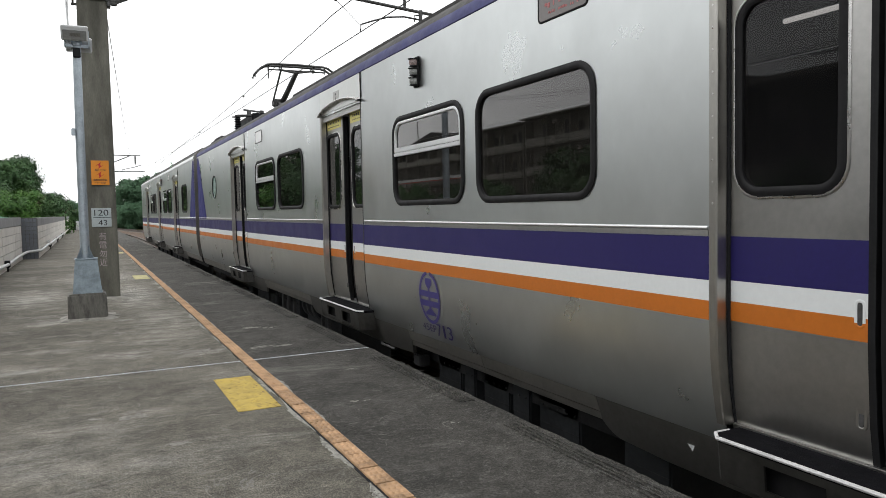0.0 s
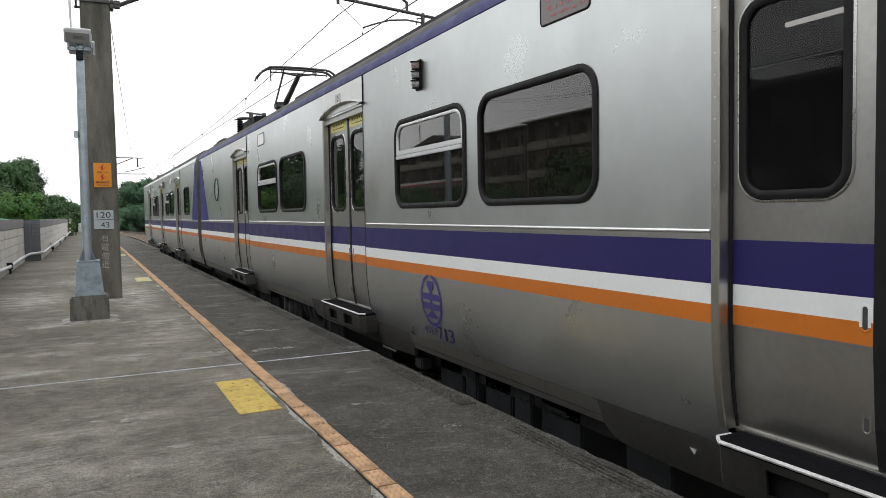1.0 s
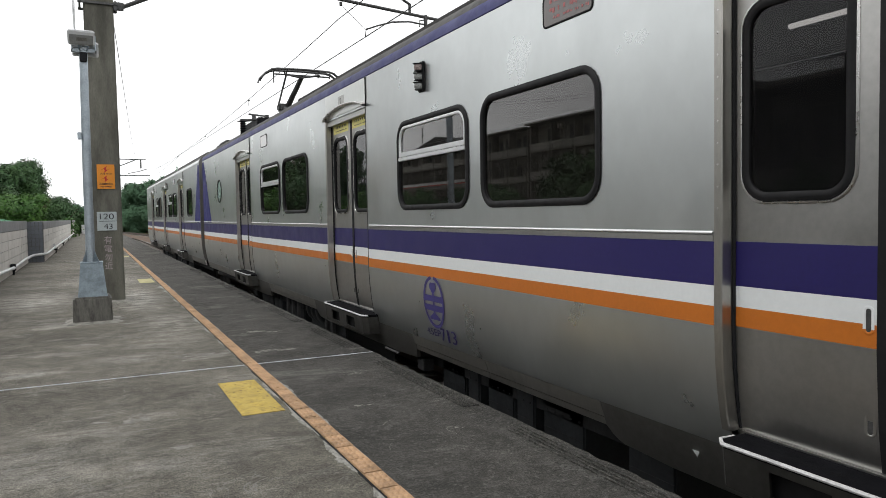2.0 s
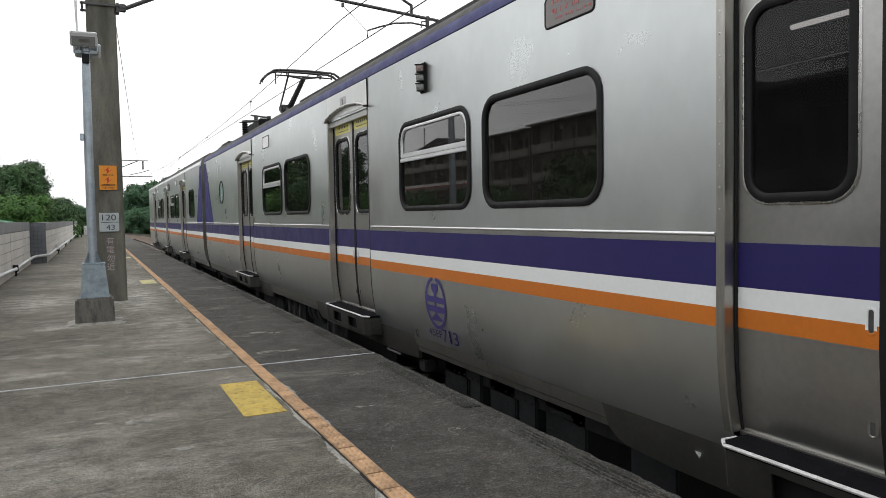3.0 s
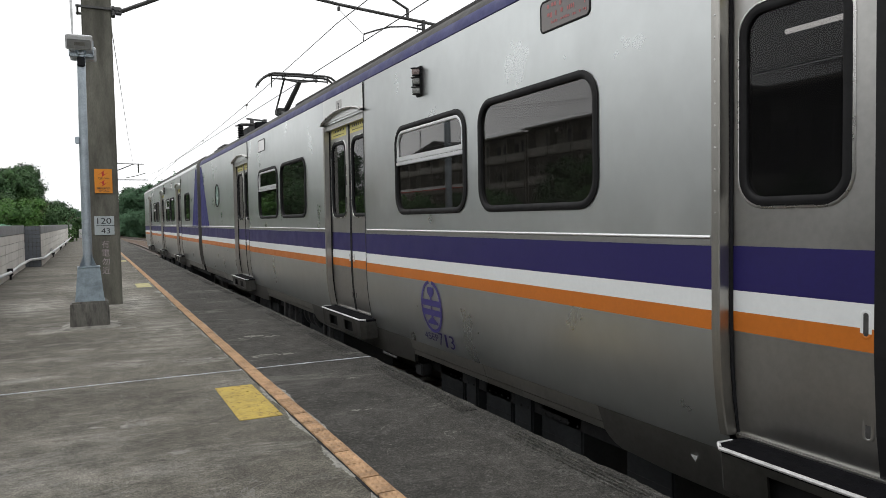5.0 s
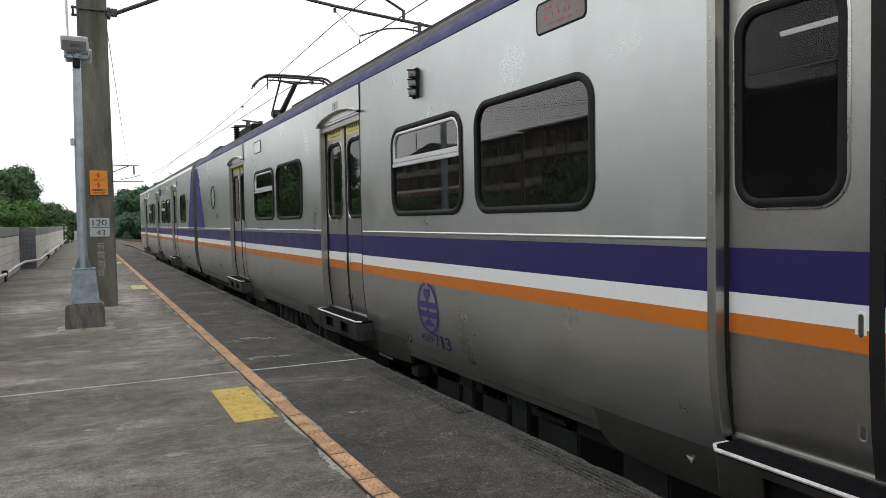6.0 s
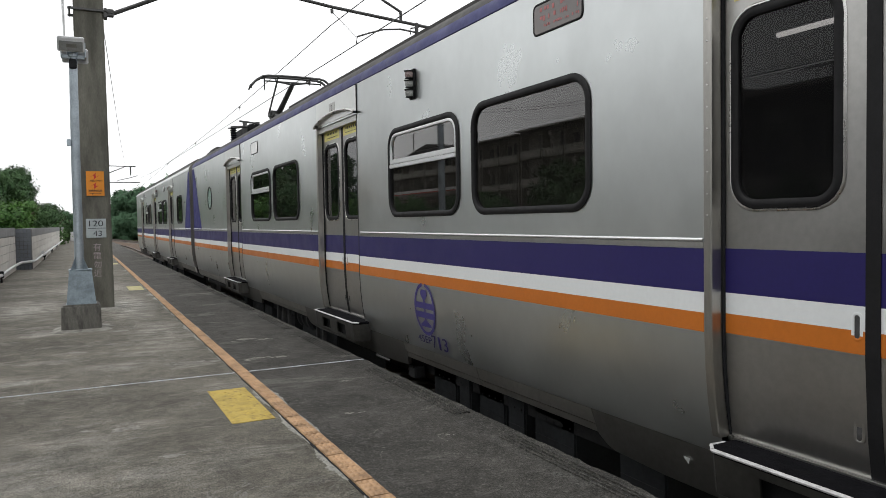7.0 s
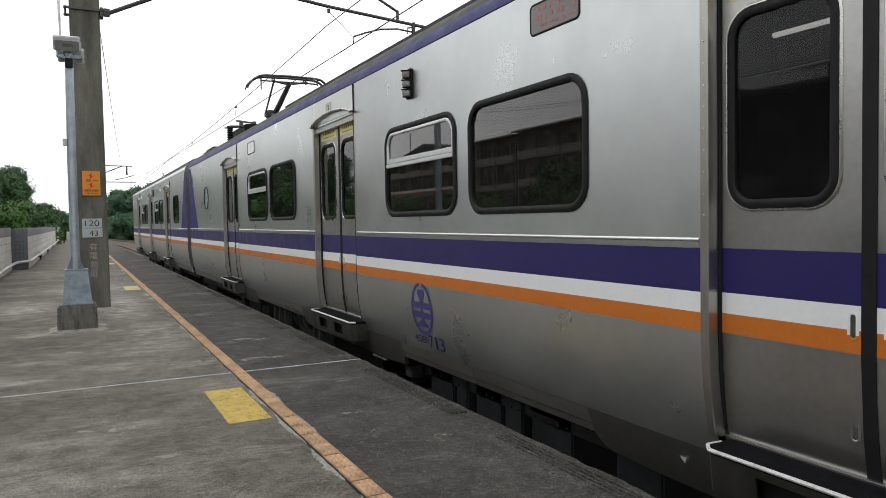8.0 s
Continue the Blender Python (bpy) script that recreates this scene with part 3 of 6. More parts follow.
def strip(bm, ya, yb, za, zb, mi):
    n = max(1, int((yb - ya) / 1.2))
    for i in range(n):
        a, b = ya + (yb - ya) * i / n, ya + (yb - ya) * (i + 1) / n
        f = bm.faces.new([bm.verts.new(p) for p in ((side_x(za), a, za), (side_x(za), b, za), (side_x(zb), b, zb), (side_x(zb), a, zb))])
        f.material_index = mi
        f.smooth = True


OPEN = 0.62         # half of a doorway
D_BOT, D_TOP = 0.262, 2.21


def gasket(y0, y1, z0, z1, r, x, wide, proud, deep=0.03):
    """A rubber frame of rounded section round an opening whose outer line is given."""
    bm = bmesh.new()
    a = rounded(y0, y1, z0, z1, r)
    b = rounded(y0 + wide * 0.35, y1 - wide * 0.35, z0 + wide * 0.35, z1 - wide * 0.35, r - wide * 0.35)
    c = rounded(y0 + wide * 0.75, y1 - wide * 0.75, z0 + wide * 0.75, z1 - wide * 0.75, r - wide * 0.75)
    d = rounded(y0 + wide, y1 - wide, z0 + wide, z1 - wide, r - wide)
    ls = [loop(bm, a, x + 0.004), loop(bm, a, x - proud * 0.5), loop(bm, b, x - proud), loop(bm, c, x - proud), loop(bm, d, x - proud * 0.4), loop(bm, d, x + deep)]
    for p, q in zip(ls, ls[1:]):
        ring_between(bm, p, q)
    return bm


def pane(y0, y1, z0, z1, r, x, thick=0.006):
    bm = bmesh.new()
    pts = rounded(y0, y1, z0, z1, r)
    a, b = loop(bm, pts, x), loop(bm, pts, x + thick)
    bm.faces.new(a)
    bm.faces.new(b[::-1])
    ring_between(bm, a, b)
    return bm


def window_part(car, y0, y1, hopper):
    z0, z1 = 1.230, 1.962
    w = part("window", gasket(y0, y1, z0, z1, 0.16, XS, 0.043, 0.014), RUBBER, car, "black rubber window surround", smooth=40)
    e = 0.038
    part("pane", pane(y0 + e, y1 - e, z0 + e, z1 - e, 0.118, XS + 0.008), GLASS_DARK, w, "dark tinted glass pane")
    if hopper:
        bm = bmesh.new()
        box(bm, (XS - 0.012, y0 + 0.042, 1.638), (XS + 0.006, y1 - 0.042, 1.668), 0, 0.004)
        box(bm, (XS - 0.008, y0 + 0.042, 1.6715), (XS + 0.006, y1 - 0.042, 1.708), 0, 0.004)
        part("transom_bar", bm, ALU, w, "bright aluminium transom bars")
        # the frame of the top light stands on the bars and follows the rubber round the upper corners
        bm = bmesh.new()
        rows = []
        for inset, dx in ((0.0, 0.006), (0.0, -0.004), (0.012, -0.008), (0.026, -0.006), (0.030, 0.012)):
            e = 0.037 + inset
            arc = rounded(y0 + e, y1 - e, z0, z1 - e, 0.124 - inset)[:14]
            rows.append(loop(bm, [(y1 - e, 1.69)] + arc + [(y0 + e, 1.69)], XS + dx))
        for p, q in zip(rows, rows[1:]):
            for k in range(len(p) - 1):
                bm.faces.new((p[k], p[k + 1], q[k + 1], q[k]))
        part("hopper_frame", bm, ALU, w, "aluminium frame of the opening top light", smooth=40)


def logo(car, y, z):
    """The oval badge, as plain shapes: an open ring, a rail section and two bars."""
    bm = bmesh.new()
    ry, rz, t = 0.185, 0.205, 0.027
    n = 48
    for i in range(n):
        a0, a1 = math.tau * i / n, math.tau * (i + 1) / n
        if abs(math.sin((a0 + a1) / 2) - 1) < 0.012:
            continue
        p = [((ry) * math.cos(a0), rz * math.sin(a0)), (ry * math.cos(a1), rz * math.sin(a1)), ((ry - t) * math.cos(a1), (rz - t) * math.sin(a1)), ((ry - t) * math.cos(a0), (rz - t) * math.sin(a0))]
        bm.faces.new([bm.verts.new((u, v, 0)) for u, v in p])

    def poly(pts):
        bm.faces.new([bm.verts.new((u, v, 0)) for u, v in pts])
    poly([(-0.045, 0.152), (0.045, 0.152), (0.058, 0.135), (0.058, 0.108), (0.022, 0.075), (-0.022, 0.075), (-0.058, 0.108), (-0.058, 0.135)])
    poly([(-0.015, 0.076), (0.015, 0.076), (0.015, -0.09), (-0.015, -0.09)])
    poly([(-0.168, 0.052), (0.168, 0.052), (0.172, 0.004), (-0.172, 0.004)])
    poly([(-0.172, -0.022), (0.172, -0.022), (0.165, -0.070), (-0.165, -0.070)])
    poly([(-0.018, -0.085), (0.018, -0.085), (0.09, -0.122), (0.09, -0.138), (-0.09, -0.138), (-0.09, -0.122)])
    on_side(bm, 0, y, z)
    for v in bm.verts:
        v.co.x = side_x(v.co.z) - 0.0035
    part("badge", bm, PURPLE_INK, car, "purple oval railway badge")


def signal_lamp(car, y, z):
    """A back plate with three jutting lenses, each between a black hood and a black sill."""
    bm = bmesh.new()
    box(bm, (XS - 0.016, y - 0.048, z - 0.116), (XS + 0.002, y + 0.048, z + 0.116), 0, 0.006)
    lamp = part("door_lamp", bm, RUBBER, car, "black three-lens door signal lamp")
    for k, dz in enumerate((0.072, 0, -0.072)):
        for up in (1, -1):
            bm = bmesh.new()
            a, b = [], []
            for i in range(9):
                u = radians(90 + 22.5 * i)
                r = 0.060 if up > 0 else 0.050
                cx, cy = XS - 0.014 + r * 1.05 * min(math.cos(u), 0), y + 0.036 * math.sin(u)
                a.append(bm.verts.new((cx, cy, z + dz + up * 0.029)))
                b.append(bm.verts.new((cx * 0.9 + (XS - 0.014) * 0.1, cy, z + dz + up * 0.023)))
            bm.faces.new(a)
            bm.faces.new(b[::-1])
            ring_between(bm, a, b)
            part("lamp_hood", bm, RUBBER, lamp)
        bm = bmesh.new()
        rings = []
        for h, r in ((-0.022, 0.90), (-0.012, 1.0), (0.0, 1.02), (0.012, 1.0), (0.022, 0.90)):
            rings.append([bm.verts.new((XS - 0.013 + 0.052 * r * min(math.cos(radians(90 + 18 * i)), 0), y + 0.031 * r * math.sin(radians(90 + 18 * i)), z + dz + h)) for i in range(11)])
        for p, q in zip(rings, rings[1:]):
            ring_between(bm, p, q)
        bm.faces.new(rings[0])
        bm.faces.new(rings[-1])
        part("lens", bm, LENS_RED if k == 0 else LENS_CLEAR, lamp, "dim red lens" if k == 0 else "clear lens", smooth=60)


def display(car, y, lit):
    z0, z1, w = 2.226, 2.405, 0.23
    d = part("destination_display", gasket(y - w, y + w, z0, z1, 0.035, XS, 0.012, 0.006, 0.004), RUBBER, car, "dark framed side display", smooth=40)
    part("screen", pane(y - w + 0.01, y + w - 0.01, z0 + 0.01, z1 - 0.01, 0.027, XS - 0.0025, 0.002), DISPLAY_DARK if lit else DISPLAY_SHEEN, d, "grey glass screen")
    if lit:
        rd = random.Random(4)
        for zz, hgt, lo in ((z0 + 0.044, 0.016, 0.02), (z0 + 0.088, 0.030, 0.06), (z0 + 0.136, 0.026, 0.08)):
            bm = bmesh.new()
            yy = y + 0.16
            while yy > y - 0.19:
                w1 = rd.uniform(0.008, 0.022)
                if rd.random() > 0.3:
                    zc = zz + rd.uniform(-0.004, 0.004)
                    box(bm, (XS - 0.0038, yy - w1, zc - hgt * rd.uniform(0.25, 0.5)), (XS - 0.0028, yy, zc + hgt * rd.uniform(0.25, 0.5)))
                yy -= w1 + 0.006
            tagged(part("led_row", bm, LED, d, "dim red LED characters"), kind="stuff")


def leaf_mesh(car, yc, far, tag):
    """One sliding leaf. far: the leaf on the far side of the seam."""
    s = 1 if far else -1
    x = XS + 0.06
    ys = yc - 0.026       # the seam
    ya, yb = (ys + 0.0265, yc + OPEN + 0.05) if far else (yc - OPEN - 0.05, ys - 0.0265)
    wy0, wy1 = (yc + 0.085, yc + 0.575) if far else (yc - 0.575, yc - 0.085)
    wz0, wz1 = 1.225, 2.02
    bm = bmesh.new()

    def lx(z):
        return XS + 0.06 + (side_x(z) - XS) * 0.85
    for (za, _), (zb, _) in zip([(D_BOT, 0)] + SIDE[1:], SIDE[1:]):
        if za >= 2.21 or zb <= D_BOT:
            continue
        mi = SIDE_MATS.get(za, 0)
        if za == 1.14:
            inner = rounded(wy0, wy1, wz0, wz1, 0.115)
            outer = outer_of(ya, yb, 1.14, 2.04, inner)
            lo, li, lb = loop(bm, outer, x), loop(bm, inner, x), loop(bm, inner, x + 0.03)
            ring_between(bm, lo, li)
            ring_between(bm, li, lb)
        else:
            f = bm.faces.new([bm.verts.new((lx(z), y, z)) for y, z in ((ya, za), (yb, za), (yb, zb), (ya, zb))])
            f.material_index = mi
            f.smooth = True
    # edges and back
    for y in (ya, yb):
        pts = [(D_BOT, 0)] + [q for q in SIDE if D_BOT < q[0] <= 2.21]
        for (za, _), (zb, _) in zip(pts, pts[1:]):
            bm.faces.new([bm.verts.new(p) for p in ((lx(za), y, za), (lx(zb), y, zb), (lx(zb) + 0.035, y, zb), (lx(za) + 0.035, y, za))])
    bmesh.ops.remove_doubles(bm, verts=bm.verts, dist=0.0005)
    org = (x, yc, 1.2)
    leaf = part("door_leaf", bm, [STEEL_DOOR, PURPLE, WHITE, ORANGE], car, "stainless sliding door leaf with painted stripes", org=org, smooth=35)
    part("window_seal", gasket(wy0, wy1, wz0, wz1, 0.115, x, 0.036, 0.010), RUBBER, leaf, "black rubber window seal", smooth=40)
    bm = gasket(wy0 - 0.012, wy1 + 0.012, wz0 - 0.012, wz1 + 0.012, 0.127, x, 0.012, 0.007, 0.002)
    part("window_trim", bm, STEEL_TRIM, leaf, "polished steel window trim", smooth=40)
    part("pane", pane(wy0 + 0.03, wy1 - 0.03, wz0 + 0.03, wz1 - 0.03, 0.085, x + 0.006), GLASS_DOOR, leaf, "dark tinted glass pane")
    # rubber lip at the seam
    bm = bmesh.new()
    y0, y1 = (ys, ys + 0.0265) if far else (ys - 0.0265, ys)
    pts = [D_BOT, 0.42, 0.7, 1.1, 1.6, 2.2]
    for za, zb in zip(pts, pts[1:]):
        c = [bm.verts.new(p) for z in (za, zb) for p in ((lx(z) - 0.004, y0, z), (lx(z) - 0.004, y1, z), (lx(z) + 0.04, y1, z), (lx(z) + 0.04, y0, z))]
        for i in range(4):
            bm.faces.new((c[i], c[(i + 1) % 4], c[4 + (i + 1) % 4], c[4 + i]))
    part("edge_rubber", bm, RUBBER, leaf, "black rubber closing edge")
    # recessed pulls: a pressed rim in the colour of the sheet round a flat plate, dark for the hollow's shade
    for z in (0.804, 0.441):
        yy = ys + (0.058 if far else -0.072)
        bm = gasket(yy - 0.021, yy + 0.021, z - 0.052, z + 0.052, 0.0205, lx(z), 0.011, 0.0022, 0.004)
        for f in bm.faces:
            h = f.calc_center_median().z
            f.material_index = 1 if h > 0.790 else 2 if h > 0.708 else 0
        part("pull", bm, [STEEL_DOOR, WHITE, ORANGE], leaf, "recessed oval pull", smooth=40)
        part("pull_hollow", pane(yy - 0.0095, yy + 0.0095, z - 0.041, z + 0.041, 0.009, lx(z) - 0.0006, 0.002), IRON, leaf, "flat dark plate for the shaded hollow of the pull")
    # sticker over the window
    bm = bmesh.new()
    y0, y1 = (yc + 0.06, yc + 0.56) if far else (yc - 0.56, yc - 0.06)
    box(bm, (x - 0.0025, y0, 2.065), (x - 0.0005, y1, 2.165))
    st = part("warning_sticker", bm, YELLOW_STICKER, leaf, "yellow warning sticker with dark lettering")
    bm = bmesh.new()
    for i in range(7):
        a = y0 + 0.06 + i * 0.055
        box(bm, (x - 0.0035, a, 2.122), (x - 0.0024, a + 0.024, 2.144))
    for i in range(12):
        a = y0 + 0.06 + i * 0.031
        box(bm, (x - 0.0035, a, 2.086), (x - 0.0024, a + 0.017, 2.096))
    tagged(part("lettering", bm, BLACK_INK, leaf), "dark bars of small lettering", kind="stuff")
    LEAVES.append((leaf, Vector(org) - ORIGIN[car], s, tag))


LEAVES = []


def doorway(car, yc, tag):
    y0, y1 = yc - OPEN, yc + OPEN
    # jambs: a riveted strip on the face and the return into the doorway
    for y, s in ((y1, 1), (y0, -1)):
        bm = bmesh.new()
        pts = [0.262] + [q[0] for q in SIDE if 0.3 < q[0] <= 2.21]
        if s < 0:
            sec = [(0.004, 0.010 * s), (-0.004, 0.009 * s), (-0.004, 0.001 * s), (-0.003, 0.0), (0.02, -0.0005 * s), (0.048, -0.001 * s)]
        else:
            sec = [(0.004, 0.046 * s), (-0.006, 0.045 * s), (-0.010, 0.040 * s), (-0.010, 0.006 * s), (-0.005, 0.0), (0.048, -0.001 * s)]
        rings = [[bm.verts.new((side_x(z) + a, y + b, z)) for a, b in sec] for z in pts]
        for q, w in zip(rings, rings[1:]):
            for k in range(len(sec) - 1):
                bm.faces.new((q[k], q[k + 1], w[k + 1], w[k]))
        j = part("door_jamb", bm, JAMB if s > 0 else IRON, car, "polished riveted steel door jamb", smooth=30)
        bm = bmesh.new()
        rings = [[bm.verts.new((side_x(z) + a, y + b * s, z)) for a, b in ((0.046, -0.001), (0.046, -0.006), (0.058, -0.012), (0.058, 0.0))] for z in pts]
        for q, w in zip(rings, rings[1:]):
            ring_between(bm, q, w)
        part("door_seal", bm, RUBBER, j, "black rubber draught seal")
        if s < 0:
            continue
        bm = bmesh.new()
        for i in range(11):
            z = 1.2 + i * 0.09
            m = Matrix.Translation((side_x(z) - 0.0105, y + 0.022 * s, z)) @ Matrix.Diagonal((0.35, 1, 1, 1))
            bmesh.ops.create_icosphere(bm, subdivisions=1, radius=0.0055, matrix=m)
        tagged(part("rivets", bm, STEEL_TRIM, j), kind="stuff")
    # arched rain gutter with the panel under it
    bm = bmesh.new()
    n = 18
    prev = None
    for i in range(n + 1):
        u = i / n
        y = y0 - 0.03 + (y1 - y0 + 0.06) * u
        z = D_TOP + 0.012 + 0.085 * (1 - (2 * u - 1) ** 2) ** 0.8
        cur = [bm.verts.new((XS + 0.002, y, z + 0.014)), bm.verts.new((XS - 0.04, y, z + 0.010)), bm.verts.new((XS - 0.046, y, z)), bm.verts.new((XS - 0.040, y, z - 0.012)), bm.verts.new((XS + 0.002, y, z - 0.008))]
        if prev:
            for k in range(4):
                bm.faces.new((prev[k], prev[k + 1], cur[k + 1], cur[k]))
        prev = cur
    part("rain_gutter", bm, STEEL_TRIM, car, "arched steel rain gutter over the doorway", smooth=40)
    bm = bmesh.new()
    box(bm, (XS - 0.006, y0 - 0.02, D_TOP + 0.02), (XS + 0.001, y1 + 0.02, 2.478), 0, 0.002)
    part("header_panel", bm, HEADER, car, "smooth steel panel over the doorway")
    bm = bmesh.new()
    box(bm, (XS - 0.008, y0 - 0.024, D_TOP), (XS + 0.0, y0 - 0.016, 2.48))
    part("header_seam", bm, RUBBER, car)
    # header inside
    part("door_header", boxed((XS + 0.012, y0 - 0.05, D_TOP - 0.055), (XS + 0.11, y1 + 0.05, D_TOP + 0.1)), STEEL_DOOR, car)
    # step
    sx, sz, hw, yo = 2.25, 0.258, 0.645, yc - 0.065
    pts = [(2.43, yo + hw), (sx + 0.045, yo + hw), (sx, yo + hw - 0.05), (sx, yo - hw + 0.05), (sx + 0.045, yo - hw), (2.43, yo - hw)]

    def prism(ps, za, zb):
        bm = bmesh.new()
        a = [bm.verts.new((x, y, za)) for x, y in ps]
        b = [bm.verts.new((x, y, zb)) for x, y in ps]
        bm.faces.new(a[::-1])
        bm.faces.new(b)
        ring_between(bm, a, b)
        return bm
    step = part("door_step", prism([(x if x > 2.4 else x + 0.006, y) for x, y in pts], sz - 0.02, sz + 0.001), TREAD, car, "black grip tread on the door step")
    bm = bmesh.new()
    for (xa, ya), (xb, yb) in zip(pts[:5], pts[1:]):
        if xa > 2.4 or xb > 2.4:
            continue
        d = Vector((xb - xa, yb - ya, 0)).normalized() * 0.004
        tube(bm, [(xa - d.x, ya - d.y, sz - 0.003), (xb + d.x, yb + d.y, sz - 0.003)], 0.0085, 6)
    tube(bm, [(pts[0][0] - 0.06, pts[0][1], sz - 0.004), (pts[1][0], pts[1][1], sz - 0.003)], 0.0085, 6)
    part("step_nosing", bm, NOSING, step, "worn whitish metal nosing", smooth=40)
    # the step's box: one bent plate, its front pierced by two square holes
    bm = bmesh.new()
    zb, zt = 0.078, sz - 0.02
    line = [(2.42, yo - hw), (sx + 0.051, yo - hw), (sx + 0.006, yo - hw + 0.05), (sx + 0.006, yo - 0.36), (sx + 0.006, yo - 0.10),
            (sx + 0.006, yo + 0.12), (sx + 0.006, yo + 0.38), (sx + 0.006, yo + hw - 0.05), (sx + 0.051, yo + hw), (2.42, yo + hw)]
    zs = [zb, zb + 0.026, 0.206, zt]
    g = [[bm.verts.new((x + (0.1 * (zt - z) if x < 2.4 else 0), y, z)) for z in zs] for x, y in line]
    for i in range(len(line) - 1):
        for k in range(3):
            if k == 1 and i in (3, 5):
                continue
            bm.faces.new((g[i][k], g[i + 1][k], g[i + 1][k + 1], g[i][k + 1]))
    bmesh.ops.recalc_face_normals(bm, faces=bm.faces)
    bmesh.ops.solidify(bm, geom=bm.faces[:], thickness=0.012)
    # black box added behind the holes to give them their shade
    part("step_core", boxed((sx + 0.065, yo - hw + 0.03, zb + 0.012), (2.41, yo + hw - 0.03, zt - 0.01)), RUBBER, step)
    part("step_box", bm, STEP_STEEL, step, "dull steel step housing with square holes")
    # rail at the sill
    part("sill_rail", boxed((2.432, y0, 0.246), (2.49, y1, 0.270), 0.003), STEEL_DOOR, car)
    for far in (True, False):
        leaf_mesh(car, yc, far, tag)


def train_car(y_near, y_far, doors, windows, displays, lamps, label, near, band):
    car = thing("train_car", (TC, (y_near + y_far) / 2, RAIL_Z), label, "train car", "cars of the train")
    bm = bmesh.new()
    edges = [y_near]
    for d in doors:
        edges += [d - OPEN, d + OPEN]
    edges.append(y_far)
    for k in range(0, len(edges), 2):
        a, b = edges[k], edges[k + 1]
        for (za, _), (zb, _) in zip(SIDE, SIDE[1:]):
            mi = SIDE_MATS.get(za, 0)
            if za == 1.14:
                ws = [w for w in windows if a < w[0] < b]
                cuts = [a]
                for w, v in zip(ws, ws[1:]):
                    cuts.append((w[1] + v[0]) / 2)
                cuts.append(b)
                if not ws:
                    strip(bm, a, b, za, zb, mi)
                for w, ca, cb in zip(ws, cuts, cuts[1:]):
                    if w[2] == "round":
                        inner = rounded(w[0], w[1], 1.50, 1.94, 0.2195)
                    else:
                        inner = rounded(w[0] + 0.01, w[1] - 0.01, 1.24, 1.952, 0.15)
                    lo = loop(bm, outer_of(ca, cb, 1.14, 2.04, inner), XS)
                    li, lb = loop(bm, inner, XS), loop(bm, inner, XS + 0.06)
                    ring_between(bm, lo, li)
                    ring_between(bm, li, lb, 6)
            else:
                strip(bm, a, b, za, zb, mi)
    for d in doors:
        for (za, _), (zb, _) in zip(SIDE, SIDE[1:]):
            if za >= 2.20:
                strip(bm, d - OPEN, d + OPEN, za, zb, SIDE_MATS.get(za, 0))
    n = 6
    for i in range(n):
        a, b = y_near + (y_far - y_near) * i / n, y_near + (y_far - y_near) * (i + 1) / n
        for (xa, za), (xb, zb) in zip(ROOF_LINE, ROOF_LINE[1:]):
            f = bm.faces.new([bm.verts.new(p) for p in ((xa, a, za), (xa, b, za), (xb, b, zb), (xb, a, zb))])
            f.material_index = 5 if za > 2.5 and zb > 2.5 else 0
    cap = [(x, z) for z, x in SIDE] + ROOF_LINE[1:-1]
    for y in (y_near, y_far):
        bm.faces.new([bm.verts.new((x, y, z)) for x, z in cap]).material_index = 7
    bmesh.ops.remove_doubles(bm, verts=bm.verts, dist=0.0006)
    part("body", bm, BODY_MATS[:4] + [band] + BODY_MATS[5:], car, "brushed stainless body with purple, white and orange stripes", smooth=30)
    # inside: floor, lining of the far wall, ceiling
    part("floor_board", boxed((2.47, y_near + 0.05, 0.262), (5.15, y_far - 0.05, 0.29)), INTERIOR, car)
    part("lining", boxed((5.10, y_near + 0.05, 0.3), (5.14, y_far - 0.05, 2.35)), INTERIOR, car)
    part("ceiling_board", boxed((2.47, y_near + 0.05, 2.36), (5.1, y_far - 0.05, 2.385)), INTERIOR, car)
    # belt moulding
    for k in range(0, len(edges), 2):
        a, b = edges[k], edges[k + 1]
        a, b = a + (0.052 if k else 0), b - (0.052 if k + 2 < len(edges) else 0)
        part("belt_moulding", tube(bmesh.new(), [(XS - 0.001, a, 1.098), (XS - 0.001, b, 1.098)], 0.0085, 10), ALU, car, "thin bright belt moulding", smooth=60)
        part("belt_ledge", boxed((XS - 0.003, a, 1.064), (XS + 0.001, b, 1.088)), STEEL_DOOR, car)
    for y0, y1, kind in windows:
        if kind == "round":
            w = part("oval_window", gasket(y0 - 0.01, y1 + 0.01, 1.49, 1.95, 0.229, XS, 0.035, 0.010), RUBBER, car, "small round lavatory window", smooth=40)
            part("pane", pane(y0 + 0.02, y1 - 0.02, 1.52, 1.92, 0.199, XS + 0.004), GLASS_FROST, w, "pale frosted glass")
        else:
            window_part(car, y0, y1, kind == "hopper")
    for d in doors:
        doorway(car, d, "near" if near and d < 3 else "far")
    for y, lit in displays:
        display(car, y, lit)
    for y in lamps:
        signal_lamp(car, y, 2.256)
    # skirts: low aprons at the doors, shallow panels between them, all in the slope of the side
    def plate(ps, x0, thick=0.03):
        bm = bmesh.new()
        f1 = [bm.verts.new((x0 + (0.182 - z) * 0.18, y, z)) for y, z in ps]
        f2 = [bm.verts.new((x0 + thick + (0.182 - z) * 0.18, y, z)) for y, z in ps]
        bm.faces.new(f1)
        bm.faces.new(f2[::-1])
        ring_between(bm, f1, f2)
        return bm
    last = y_near
